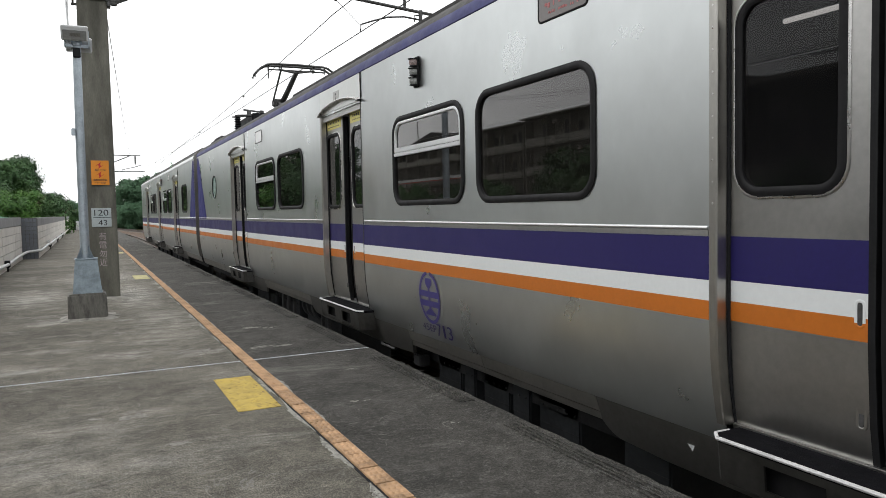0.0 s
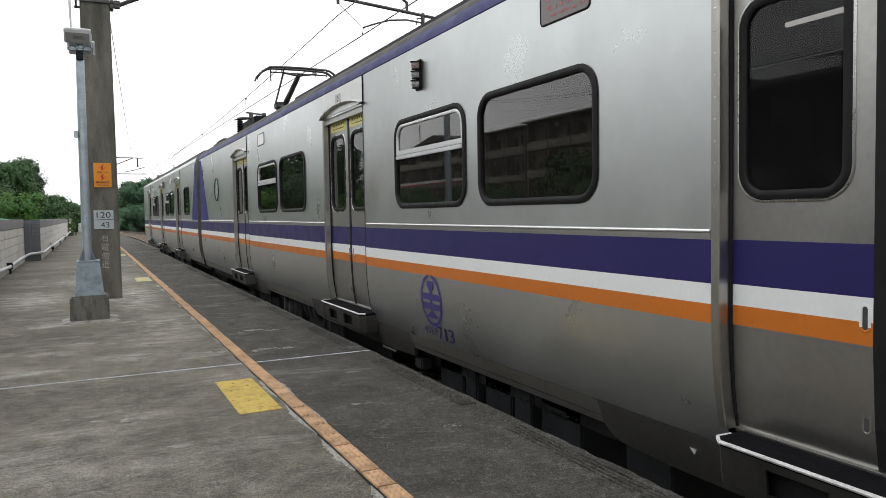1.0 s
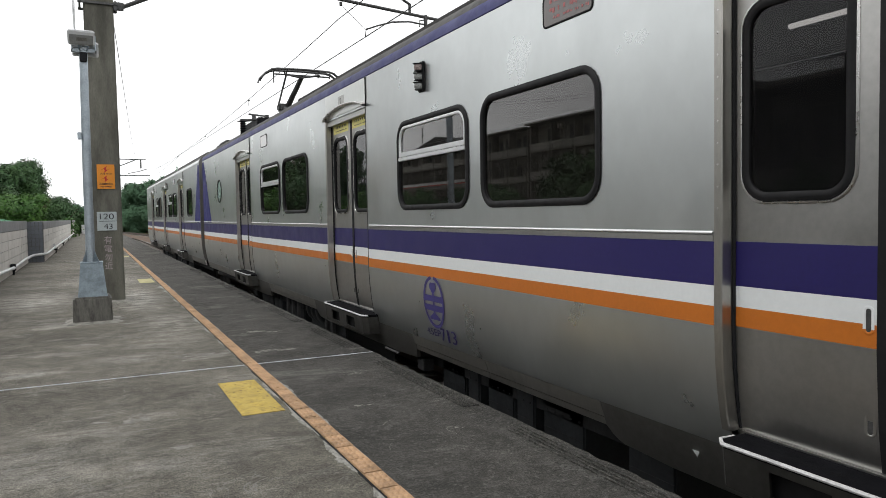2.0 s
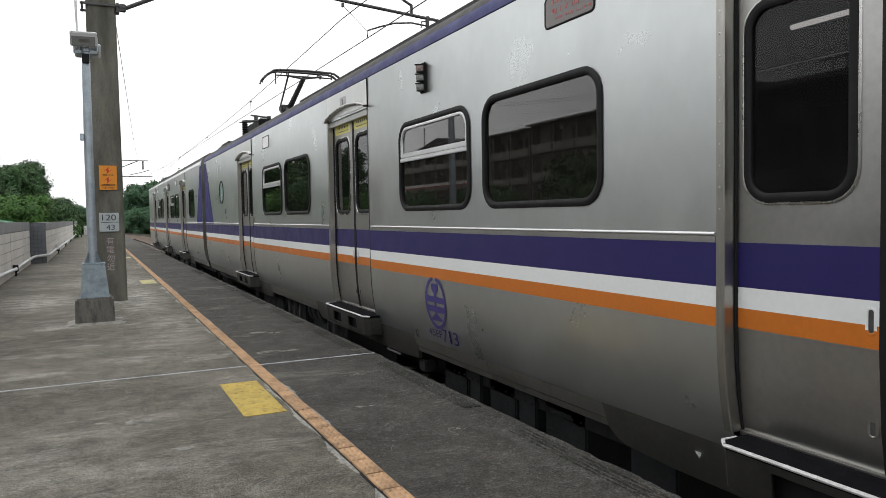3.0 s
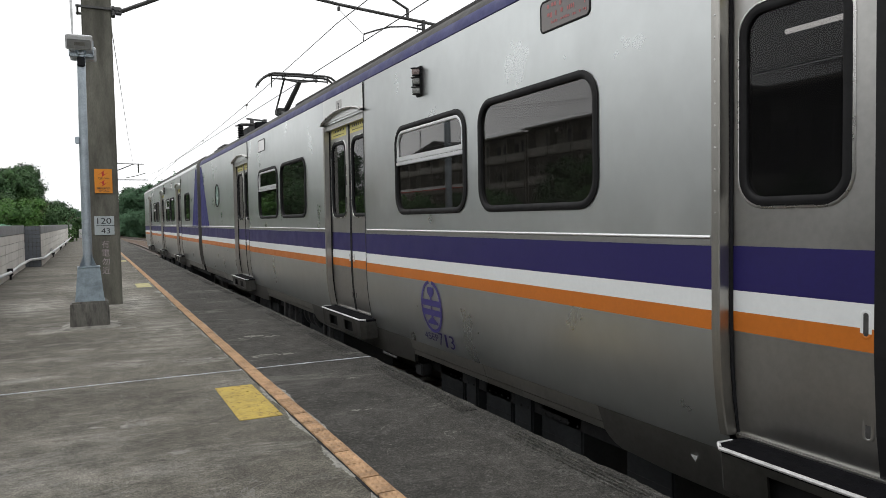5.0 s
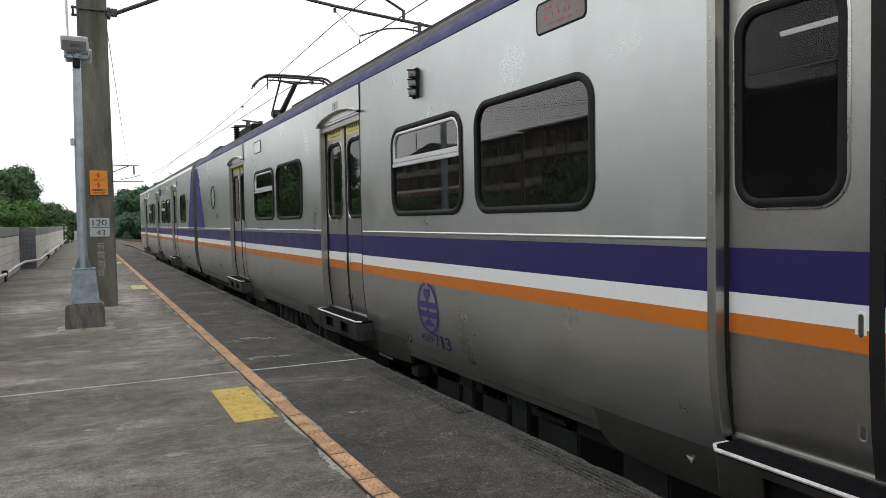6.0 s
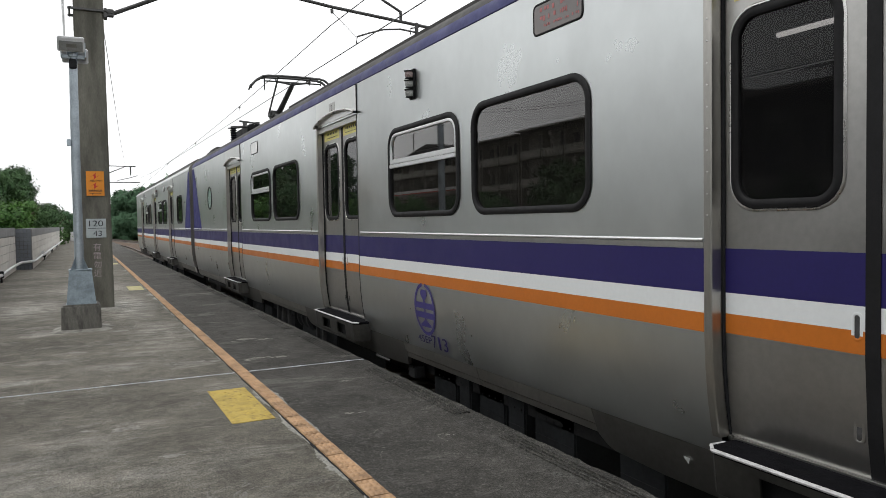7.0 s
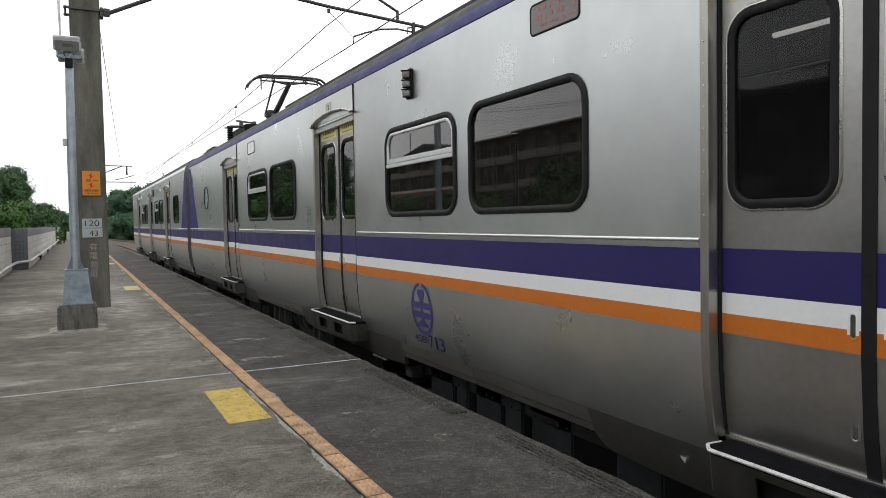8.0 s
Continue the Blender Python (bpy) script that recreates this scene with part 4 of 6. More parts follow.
    for a, b in [(max(d - 1.479, y_near), min(d + 1.522, y_far)) for d in doors] + [(y_far, y_far)]:
        if a - last > 0.3:
            m = last + (a - last) * 0.5
            for u, v in ((last + 0.006, m - 0.003), (m + 0.003, a - 0.006)):
                lean = 0.036
                sk = part("skirt_panel", plate([(u, 0.1815), (v, 0.1815), (v - lean * 0.66, 0.102), (u - lean * 0.66, 0.102)], 2.4145), SKIRT_PALE, car, "shallow steel skirt panel")
                part("lower_rail", plate([(u - lean * 0.7, 0.097), (v - lean * 0.7, 0.097), (v - lean, 0.058), (u - lean, 0.058)], 2.4175), SKIRT_PALE, sk)
        if b > a:
            ps = [(a, 0.1815), (b, 0.1815), (b - 0.025, 0.06), (b - 0.06, 0.03), (b - 0.10, 0.005), (b - 0.155, -0.012), (b - 0.5, -0.030),
                  (a + 0.35, -0.030), (a - 0.02, -0.015), (a - 0.03, -0.005), (a - 0.05, 0.08), (a - 0.052, 0.11)]
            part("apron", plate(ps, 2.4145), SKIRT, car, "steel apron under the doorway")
        last = b
    # underframe and its equipment
    part("underframe", boxed((2.62, y_near + 0.1, -0.1), (4.94, y_far - 0.1, 0.235)), DARK, car, "black underframe")
    boxes = [(2.75, 3.11), (3.53, 3.97), (4.05, 4.27), (4.34, 4.71), (4.81, 4.99), (5.07, 5.48)] if near else []
    y, k = (8.0 if near else y_near + 3.6), 0
    while y < y_far - 4.5:
        w = (0.5, 0.9, 0.35, 0.7)[k % 4]
        boxes.append((y, y + w))
        y += w + (0.12, 0.3, 0.08, 0.2)[k % 4]
        k += 1
    for k, (ya, yb) in enumerate(boxes):
        deep = 2.60 + 0.02 * (k % 2)
        eq = part("equipment_box", boxed((deep, ya, -0.55), (3.2, yb, 0.12), 0.012), EQUIP, car, "dark grey equipment box under the floor")
        bm = bmesh.new()
        n = max(2, int((yb - ya) / 0.085))
        for i in range(n):
            bmesh.ops.create_icosphere(bm, subdivisions=1, radius=0.011, matrix=Matrix.Translation((deep, ya + 0.045 + i * 0.085, -0.078)))
        tagged(part("bolts", bm, DARK, eq), kind="stuff")
        if k % 3 == 1:
            part("vent_slot", boxed((deep - 0.004, ya + 0.14, -0.09), (deep + 0.01, yb - 0.02, -0.055)), DARK, eq)
        part("lid_seam", boxed((deep - 0.003, ya + 0.01, -0.20), (deep + 0.005, yb - 0.01, -0.193)), DARK, eq)
    for yb in (y_near + 3.4, y_far - 3.4):
        bg = part("bogie_frame", boxed((2.62, yb - 1.4, -0.55), (2.78, yb + 1.4, -0.3), 0.03), DARK, car, "black bogie frame")
        for dy in (-1.05, 1.05):
            for s in (0, 1):
                xw = (3.19, 4.30)[s]
                bm = bmesh.new()
                tube(bm, [(xw, yb + dy, -0.47), (xw + 0.12, yb + dy, -0.47)], 0.43, 28)
                part("wheel", bm, IRON, bg, "steel wheel", smooth=40)
            bm = boxed((2.52, yb + dy - 0.16, -0.62), (2.64, yb + dy + 0.16, -0.2), 0.03)
            part("axle_box", bm, DARK, bg)
    return car


DOORS = (1.588, 7.126, 12.66)
near_car = train_car(-3.4, 17.56, DOORS,
                     [(-0.9, 0.38, "plain"), (3.006, 4.273, "plain"), (4.446, 5.73, "hopper"), (8.545, 9.825, "plain"), (9.985, 11.235, "hopper"), (14.95, 15.45, "round")],
                     [(3.29, True), (10.95, False)], [5.20], "stainless steel electric train car with pantograph, doors closing", True, BLUE_BAND)
# steel gutter band here stands in for the grazing sheen that whitens the paint
far_car = train_car(18.12, 36.0, (22.15, 27.2, 32.65),
                    [(19.6, 20.7, "plain"), (23.3, 24.5, "plain"), (24.68, 25.9, "hopper"), (28.55, 29.7, "plain"), (29.85, 31.0, "hopper")],
                    [(24.0, False), (31.2, False)], [26.15], "stainless steel end car of the electric train", False, STEEL)

# purple wedges at the facing car ends
for car, ys, yl in ((near_car, 17.55, 16.35), (far_car, 18.13, 19.2)):
    bm = bmesh.new()
    for (za, ua), (zb, ub) in zip([(1.078, 1.0), (1.5, 0.76), (2.0, 0.46), (2.36, 0.27)], [(1.5, 0.76), (2.0, 0.46), (2.36, 0.27), (2.45, 0.22)]):
        bm.faces.new([bm.verts.new(p) for p in ((XS - 0.0035, ys, za), (XS - 0.0035, ys + (yl - ys) * ua, za), (XS - 0.0035, ys + (yl - ys) * ub, zb), (XS - 0.0035, ys, zb))])
    part("end_wedge", bm, WEDGE, car, "purple-blue painted wedge at the car end")
# dark gangway between the cars
bm = bmesh.new()
for i in range(6):
    y = 17.57 + i * 0.09
    box(bm, (2.50, y, 0.1), (5.06, y + 0.045, 2.45))
    box(bm, (2.58, y + 0.04, 0.15), (4.98, y + 0.092, 2.4))
part("gangway", bm, GANGWAY, near_car, "black corrugated gangway bellows")
# far end: dark windscreen mask
bm = bmesh.new()
box(bm, (2.39, 36.0, 0.3), (5.17, 36.12, 2.5), 0, 0.05)
part("cab_front", bm, RUBBER, far_car, "black cab front")

logo(near_car, 5.08, 0.515)
bm = text_bm("45EP", 0.080, 0.25)
on_side(bm, 0, 5.155, 0.272)
for v in bm.verts:
    v.co.x = side_x(v.co.z) - 0.004
part("fleet_letters", bm, PURPLE_INK, near_car, "purple fleet letters")
for figure, wide, off in (("7", 0.078, 0.094), ("1", 0.034, 0.002), ("3", 0.078, -0.094)):
    bm = text_bm(figure, 0.145, wide)
    on_side(bm, 0, 4.895 + off, 0.271)
    for v in bm.verts:
        v.co.x = side_x(v.co.z) - 0.004
    part("fleet_figure", bm, PURPLE_INK, near_car, "purple fleet figure")
bm = boxed((XS - 0.009, 7.12, 2.30), (XS - 0.0062, 7.30, 2.415))
plate = part("car_plate", bm, STEEL_DOOR, near_car, "small plate with the figure 2")
part("figure", on_side(text_bm("2", 0.11), XS - 0.0105, 7.21, 2.357), IRON, plate)
bm = bmesh.new()
bm.faces.new([bm.verts.new(p) for p in ((2.4185, 2.452, 0.112), (2.4185, 2.408, 0.112), (2.4235, 2.424, 0.081))])
bmesh.ops.solidify(bm, geom=bm.faces[:], thickness=0.002)
part("jacking_mark", bm, WHITE, near_car, "small white triangle mark")
# fluorescent tube and grab pole inside
bm = bmesh.new()
tube(bm, [(3.25, 0.2, 2.12), (3.25, 2.62, 2.12)], 0.014, 8)
part("light_tube", bm, TUBE, near_car, "fluorescent tube under the ceiling")

# faint spot-weld dimples on the side sheet
bm = bmesh.new()
rw = random.Random(11)
for yy in (2.345, 2.43, 2.56):
    for k in range(9):
        z = 1.32 + k * 0.105 + rw.uniform(-0.03, 0.03)
        m = Matrix.Translation((XS + 0.0005, yy + rw.uniform(-0.012, 0.012), z)) @ Matrix.Diagonal((0.05, 1, 0.8, 1))
        bmesh.ops.create_icosphere(bm, subdivisions=2, radius=rw.uniform(0.005, 0.009), matrix=m)
tagged(part("spot_welds", bm, STEEL, near_car, "faint raised spot welds", smooth=80), kind="stuff")
# compressor and hangers behind the skirt, and a small foot bracket
comp = part("compressor", tube(bmesh.new(), [(2.72, 8.9, -0.02), (2.72, 9.55, -0.02)], 0.17, 18), DARK_BOX, near_car, "dark round compressor under the floor", smooth=40)
for yy in (9.0, 9.22, 9.44):
    part("compressor_rib", tube(bmesh.new(), [(2.72, yy, -0.02), (2.72, yy + 0.03, -0.02)], 0.19, 18), IRON, comp, smooth=40)
for yy in (8.3, 8.55, 9.9, 10.2, 10.5):
    part("hanger", boxed((2.53, yy, -0.25), (2.57, yy + 0.05, 0.14), 0.006), IRON, near_car, "dark equipment hanger")
bm = bmesh.new()
tube(bm, [(2.50, 6.38, 0.02), (2.46, 6.38, -0.055), (2.46, 6.05, -0.055), (2.50, 6.05, 0.02)], 0.011, 8)
part("foot_bracket", bm, IRON, near_car, "small dull foot bracket under the apron", smooth=50)
part("jack_pad", boxed((2.50, 5.60, -0.14), (2.60, 5.74, -0.04), 0.01), DARK, near_car)

# ---- roof equipment ----
def pantograph():
    y, x0, up = 14.0, 3.78, 0.075
    p = thing("pantograph", (x0, y, 2.9), "raised dark steel pantograph on the train roof", "pantograph")
    bm = bmesh.new()
    for dx in (-0.55, 0.55):
        box(bm, (x0 + dx - 0.03, y - 0.6, 2.98), (x0 + dx + 0.03, y + 1.7, 3.04))
    for dy in (-0.55, 0.4, 1.6):
        box(bm, (x0 - 0.6, y + dy - 0.03, 2.98), (x0 + 0.6, y + dy + 0.03, 3.04))
    part("base_frame", bm, IRON, p)
    for dx in (-0.5, 0.5):
        for dy in (-0.5, 1.55):
            bm = bmesh.new()
            zs = [2.85 + 0.02 * i for i in range(8)]
            tube(bm, [(x0 + dx, y + dy, z) for z in zs], [0.03 if i % 2 else 0.055 for i in range(8)], 10)
            part("insulator", bm, DARK_BOX, p, smooth=40)
    knee = (x0 - 0.05, y + 1.4, 3.50)
    bm = bmesh.new()
    tube(bm, [(x0, y + 0.2, 3.04), knee], 0.045, 8)
    part("lower_arm", bm, IRON, p)
    bm = bmesh.new()
    tube(bm, [(knee[0] - 0.1, knee[1], knee[2]), (x0 - 0.30, y + 0.03, 3.83 + up)], 0.018, 6)
    tube(bm, [(knee[0] + 0.1, knee[1], knee[2]), (x0 + 0.0, y + 0.03, 3.80 + up)], [0.06, 0.045], 8)
    tube(bm, [(x0 - 0.35, y, 3.84 + up), (x0 - 0.02, y, 3.79 + up), (x0 + 0.35, y, 3.85 + up)], 0.02, 6)
    part("upper_arm", bm, IRON, p)
    for dy in (-0.10, 0.10):
        bm = bmesh.new()
        pts = [(-0.83, 3.66), (-0.80, 3.73), (-0.72, 3.82), (-0.60, 3.895), (-0.5, 3.915), (0, 3.925), (0.5, 3.915), (0.6, 3.89), (0.72, 3.80), (0.79, 3.70)]
        tube(bm, [(x0 + a, y + dy, z + up) for a, z in pts], 0.022, 6)
        part("contact_strip", bm, IRON, p)
    bm = bmesh.new()
    for dx in (-0.55, -0.3, 0.32, 0.55):
        tube(bm, [(x0 + dx, y - 0.17, 3.90 + up), (x0 + dx, y + 0.17, 3.90 + up)], 0.012, 6)
        tube(bm, [(x0 + dx, y, 3.90 + up), (x0 + dx, y, 3.80 + up)], 0.014, 6)
    tube(bm, [(x0 - 0.56, y, 3.83 + up), (x0 + 0.56, y, 3.83 + up)], 0.014, 6)
    tube(bm, [(x0 - 0.55, y, 3.92 + up), (x0 - 0.55, y, 3.66 + up)], 0.012, 6)
    part("head_linkage", bm, IRON, p)
    part("knee_housing", boxed((x0 - 0.16, y + 1.25, 3.40), (x0 + 0.06, y + 1.5, 3.55), 0.03), IRON, p)
    part("knee_post", boxed((x0 - 0.14, y + 1.3, 3.0), (x0 + 0.04, y + 1.45, 3.36), 0.01), IRON, p)


pantograph()


def roof_insulator(y, x):
    ins = thing("roof_insulator", (x, y, 2.64), "ribbed dark high-voltage insulator on the train roof", "insulator")
    bm = bmesh.new()
    n = 15
    tube(bm, [(x, y, 2.625 + i * 0.021) for i in range(n)], [0.036 if i % 2 else 0.066 for i in range(n)], 14)
    part("ribbed_body", bm, DARK_BOX, ins, smooth=50)
    bm = bmesh.new()
    tube(bm, [(x - 0.03, y + 0.33, 2.953), (x + 0.25, y, 2.945)], 0.014, 8)
    tube(bm, [(x, y, 2.91), (x, y, 2.95)], 0.05, 10)
    part("cap", bm, IRON, ins, smooth=40)


roof_insulator(13.47, 2.53)
bm = bmesh.new()
tube(bm, [(2.53, 13.47, 2.945), (2.7, 13.45, 2.95), (2.86, 13.7, 3.0)], 0.018, 6)
solo("roof_cable", bm, IRON, "dark busbar cable from the insulator to the breaker", "cable")
br = thing("roof_breaker", (2.98, 14.0, 2.8), "dark circuit breaker box on the train roof", "circuit breaker")
part("housing", boxed((2.78, 13.4, 2.74), (3.2, 14.75, 3.0), 0.03), DARK_BOX, br)
bm = bmesh.new()
tube(bm, [(2.88, 14.2, 2.98), (2.88, 14.2, 3.14)], 0.04, 8)
tube(bm, [(2.78, 14.2, 3.15), (3.1, 14.2, 3.12)], 0.018, 6)
tube(bm, [(3.08, 14.0, 2.98), (3.08, 14.0, 3.12)], 0.04, 8)
part("terminal", bm, IRON, br)
for y0, y1, x0 in ((-2.5, 2.0, 2.9), (2.3, 10.6, 2.70), (16.4, 17.5, 2.66), (18.6, 25.5, 2.56), (26.5, 34.5, 2.56)):
    u = thing("roof_unit", ((x0 + 4.9) / 2, (y0 + y1) / 2, 2.7), "dark grey air-conditioning cover on the train roof", "roof unit", "roof units")
    top = 2.885 if y1 < 18 else 2.80
    bm = boxed((x0, y0, 2.62), (4.95, y1, top), 0.07)
    part("cover", bm, ROOF, u, smooth=40)

# ---- the overhead-line mast on the platform ----
def mast(x0, y0, full):
    m = thing("concrete_mast", (x0 + 0.2, y0 + 0.2, 0), "square weathered concrete overhead-line mast on the platform", "mast", "overhead masts")
    bm = bmesh.new()
    a = [bm.verts.new((x, y, -0.05)) for x, y in ((x0, y0), (x0 + 0.415, y0), (x0 + 0.415, y0 + 0.4), (x0, y0 + 0.4))]
    b = [bm.verts.new((x, y, 8.0)) for x, y in ((x0 + 0.02, y0 + 0.02), (x0 + 0.39, y0 + 0.02), (x0 + 0.39, y0 + 0.38), (x0 + 0.02, y0 + 0.38))]
    bm.faces.new(a[::-1])
    bm.faces.new(b)
    ring_between(bm, a, b)
    bmesh.ops.bevel(bm, geom=[e for e in bm.edges if abs(e.verts[0].co.z - e.verts[1].co.z) > 1], offset=0.02, segments=2, affect="EDGES")
    part("shaft", bm, POLE_CONCRETE, m, smooth=35)
    for z in (4.27, 6.4):
        bm = bmesh.new()
        box(bm, (x0 - 0.06, y0 - 0.02, z - 0.012), (x0 + 0.46, y0 + 0.004, z + 0.022), 0, 0.004)
        box(bm, (x0 - 0.06, y0 + 0.40, z - 0.012), (x0 + 0.46, y0 + 0.42, z + 0.022), 0, 0.004)
        for xx in (x0 - 0.035, x0 + 0.43):
            tube(bm, [(xx, y0 - 0.05, z + 0.005), (xx, y0 + 0.45, z + 0.005)], 0.014, 6)
        part("clamp_band", bm, IRON, m)
        bm = bmesh.new()
        box(bm, (x0 + 0.405, y0 - 0.02, z - 0.09), (x0 + 0.45, y0 + 0.14, z + 0.05), 0, 0.008)
        box(bm, (x0 + 0.45, y0 + 0.02, z - 0.05), (x0 + 0.54, y0 + 0.05, z + 0.05), 0, 0.008)
        box(bm, (x0 + 0.45, y0 + 0.09, z - 0.05), (x0 + 0.54, y0 + 0.12, z + 0.05), 0, 0.008)
        tube(bm, [(x0 + 0.51, y0 + 0.0, z), (x0 + 0.51, y0 + 0.14, z)], 0.014, 8)
        part("hinge_bracket", bm, IRON, m)
    yc = y0 - 0.4 if full else y0 + 0.1
    bm = bmesh.new()
    tube(bm, [(x0 + 0.53, y0 + 0.07, 4.27), (x0 + 2.6, yc, 5.15), (x0 + 3.95, yc, 5.62)], 0.03, 8)
    part("bracket_tube", bm, IRON, m, "grey diagonal cantilever tube")
    bm = bmesh.new()
    tube(bm, [(x0 + 0.53, y0 + 0.07, 6.4), (x0 + 3.95, yc, 5.62)], 0.024, 8)
    part("top_tie", bm, IRON, m)
    bm = bmesh.new()
    tube(bm, [(x0 + 1.85, yc, 4.83), (x0 + 3.67, yc, 4.598), (x0 + 5.42, yc, 4.44)], 0.026, 8)
    tube(bm, [(x0 + 1.85, yc, 4.83), (x0 + 1.95, yc, 4.90)], 0.03, 8)
    part("registration_tube", bm, IRON, m)
    bm = bmesh.new()
    box(bm, (x0 + 5.12, yc - 0.025, 4.30), (x0 + 5.17, yc + 0.025, 4.50), 0, 0.006)
    tube(bm, [(x0 + 5.03, yc, 4.30), (x0 + 5.04, yc, 4.40), (x0 + 5.18, yc, 4.43)], 0.012, 6)
    box(bm, (x0 + 4.84, yc - 0.02, 4.47), (x0 + 4.88, yc + 0.02, 4.66), 0, 0.006)
    tube(bm, [(x0 + 4.86, yc, 4.65), (x0 + 4.2, yc, 4.98)], 0.02, 6)
    part("drop_bracket", bm, IRON, m)
    bm = bmesh.new()
    tube(bm, [(x0 + 5.15, yc, 4.34), (x0 + 4.85, yc, 4.365), (x0 + 4.55, yc, 4.33), (x0 + 4.3, yc, 4.25), (x0 + 4.09, yc, 4.17), (x0 + 4.08, yc, 4.06)], 0.014, 6)
    part("steady_arm", bm, IRON, m, "thin curved steady arm")
    bm = bmesh.new()
    tube(bm, [(x0 + 3.68, yc, 4.52), (x0 + 4.07, yc, 4.17)], 0.004, 5)
    tube(bm, [(x0 + 3.68, yc, 4.56), (x0 + 3.68, yc, 4.50)], 0.025, 8)
    part("stay_wire", bm, IRON, m)
    return m


mast_near = mast(0.0, 11.6, True)
# danger sign, number plate and pen writing on its face
sign = thing("danger_sign", (0.215, 11.59, 1.82), "orange high-voltage danger sign fixed to the concrete mast", "sign")
part("plate", boxed((0.10, 11.585, 1.635), (0.333, 11.594, 1.985), 0.002), SIGN_ORANGE, sign)
for zc in (1.915, 1.780):
    bm = bmesh.new()
    for pts in ([(-0.060, -0.014), (0.022, 0.050), (0.010, 0.016), (-0.018, 0.010)], [(0.066, 0.018), (-0.018, -0.052), (-0.008, -0.020), (0.018, -0.012)], [(-0.018, 0.010), (0.010, 0.016), (0.018, -0.012), (-0.008, -0.020)]):
        bm.faces.new([bm.verts.new((u, v, 0)) for u, v in pts])
    part("lightning_bolt", on_front(bm, 0.212, 11.5835, zc), RED_INK, sign, "red lightning bolt")
for body, size, z, w, x in (("危險", 0.036, 1.850, 0.062, 0.178), ("Danger", 0.026, 1.850, 0.075, 0.262), ("高壓電線危險", 0.034, 1.707, 0.175, 0.215), ("High Voltage", 0.028, 1.665, 0.15, 0.215)):
    part("lettering", on_front(text_bm(body, size, w), x, 11.5835, z), BLACK_INK, sign)
plate = thing("mast_sign", (0.2, 11.59, 1.17), "pale stencilled mast number plate on the concrete mast", "sign")
part("plate", boxed((0.078, 11.586, 1.035), (0.338, 11.594, 1.305), 0.003), PLATE_WHITE, plate)
part("upper_figures", on_front(text_bm("120", 0.12, 0.185), 0.208, 11.585, 1.238), BLACK_INK, plate)
part("lower_figures", on_front(text_bm("43", 0.11, 0.115), 0.222, 11.585, 1.095), BLACK_INK, plate)
part("dividing_line", boxed((0.10, 11.584, 1.166), (0.34, 11.5858, 1.174)), BLACK_INK, plate)
for i, ch in enumerate("有電勿近"):
    part("pen_writing", on_front(text_bm(ch, 0.115, 0.10), 0.212, 11.598, 0.90 - i * 0.125), CHALK, mast_near, "faint handwritten characters")
# bare wire down the mast
bm = bmesh.new()
tube(bm, [(0.39, 11.95, 4.25), (1.7, 35, 5.0), (2.97, 55.6, 5.36)], 0.006, 5)
part("feeder_wire", bm, IRON, mast_near, "thin wire to the next mast")

mast_far = thing("concrete_mast", (0.2, 55.7, 0), "square concrete overhead-line mast further along the platform", "mast", "overhead masts")
part("shaft", boxed((0.0, 55.5, -0.05), (0.40, 55.9, 7.6), 0.02), POLE_CONCRETE, mast_far)
for name, pts, r in (("top_tube", [(0.3, 55.6, 5.37), (3.65, 55.6, 5.33)], 0.03), ("bracket_tube", [(0.4, 55.6, 4.2), (3.0, 55.6, 5.33)], 0.03),
                     ("registration_tube", [(0.4, 55.6, 4.22), (3.9, 55.6, 4.22)], 0.03), ("drop_rod", [(3.3, 55.6, 5.33), (3.3, 55.6, 4.72)], 0.05),
                     ("steady_arm", [(3.75, 55.6, 4.70), (3.2, 55.6, 4.52), (2.45, 55.6, 4.35), (2.45, 55.6, 4.22)], 0.022)):
    bm = bmesh.new()
    tube(bm, pts, r, 8)
    part(name, bm, IRON, mast_far)

# ---- overhead wires ----
bm = bmesh.new()
tube(bm, [(4.3, -12, 4.05), (4.08, 11.2, 4.05), (3.75, 34, 4.05), (4.08, 55.6, 4.05), (3.4, 85, 4.05), (2.6, 103, 4.05), (0.6, 125, 4.05), (-2.2, 142, 4.05)], 0.0075, 6)
solo("contact_wire", bm, IRON, "dark copper contact wire over the track", "wire", "overhead wires")
bm = bmesh.new()
pts = []
for k in range(0, 61):
    y = -12 + k * 2.4
    u = (y - 11.2) / 44.4
    u -= math.floor(u)
    pts.append((3.9 - 0.0012 * max(0, y - 70) ** 2, y, 4.18 + 0.36 * (2 * u - 1) ** 2))
tube(bm, pts, 0.007, 6)
solo("messenger_wire", bm, IRON, "sagging messenger wire over the track", "wire", "overhead wires")
for y in (20.0, 28.3, 37.8, 47.3):
    u = (y - 11.2) / 44.4
    z = 4.18 + 0.36 * (2 * u - 1) ** 2
    bm = bmesh.new()
    tube(bm, [(3.93, y, z), (3.9, y, 4.05)], 0.004, 5)
    bmesh.ops.create_icosphere(bm, subdivisions=1, radius=0.035, matrix=Matrix.Translation((3.93, y, z)))
    solo("dropper", bm, IRON, "thin dropper between the overhead wires", "dropper", "droppers")

# ---- the lamp post ----
lp = thing("lamp_post", (-0.02, 9.53, 0), "galvanised lamp post with tapered base on a concrete footing", "lamp post")
bm = boxed((-0.228, 9.31, -0.02), (0.192, 9.74, 0.30), 0.02)
for v in bm.verts:
    if v.co.z > 0.15:
        v.co.x = -0.018 + (v.co.x + 0.018) * 0.97
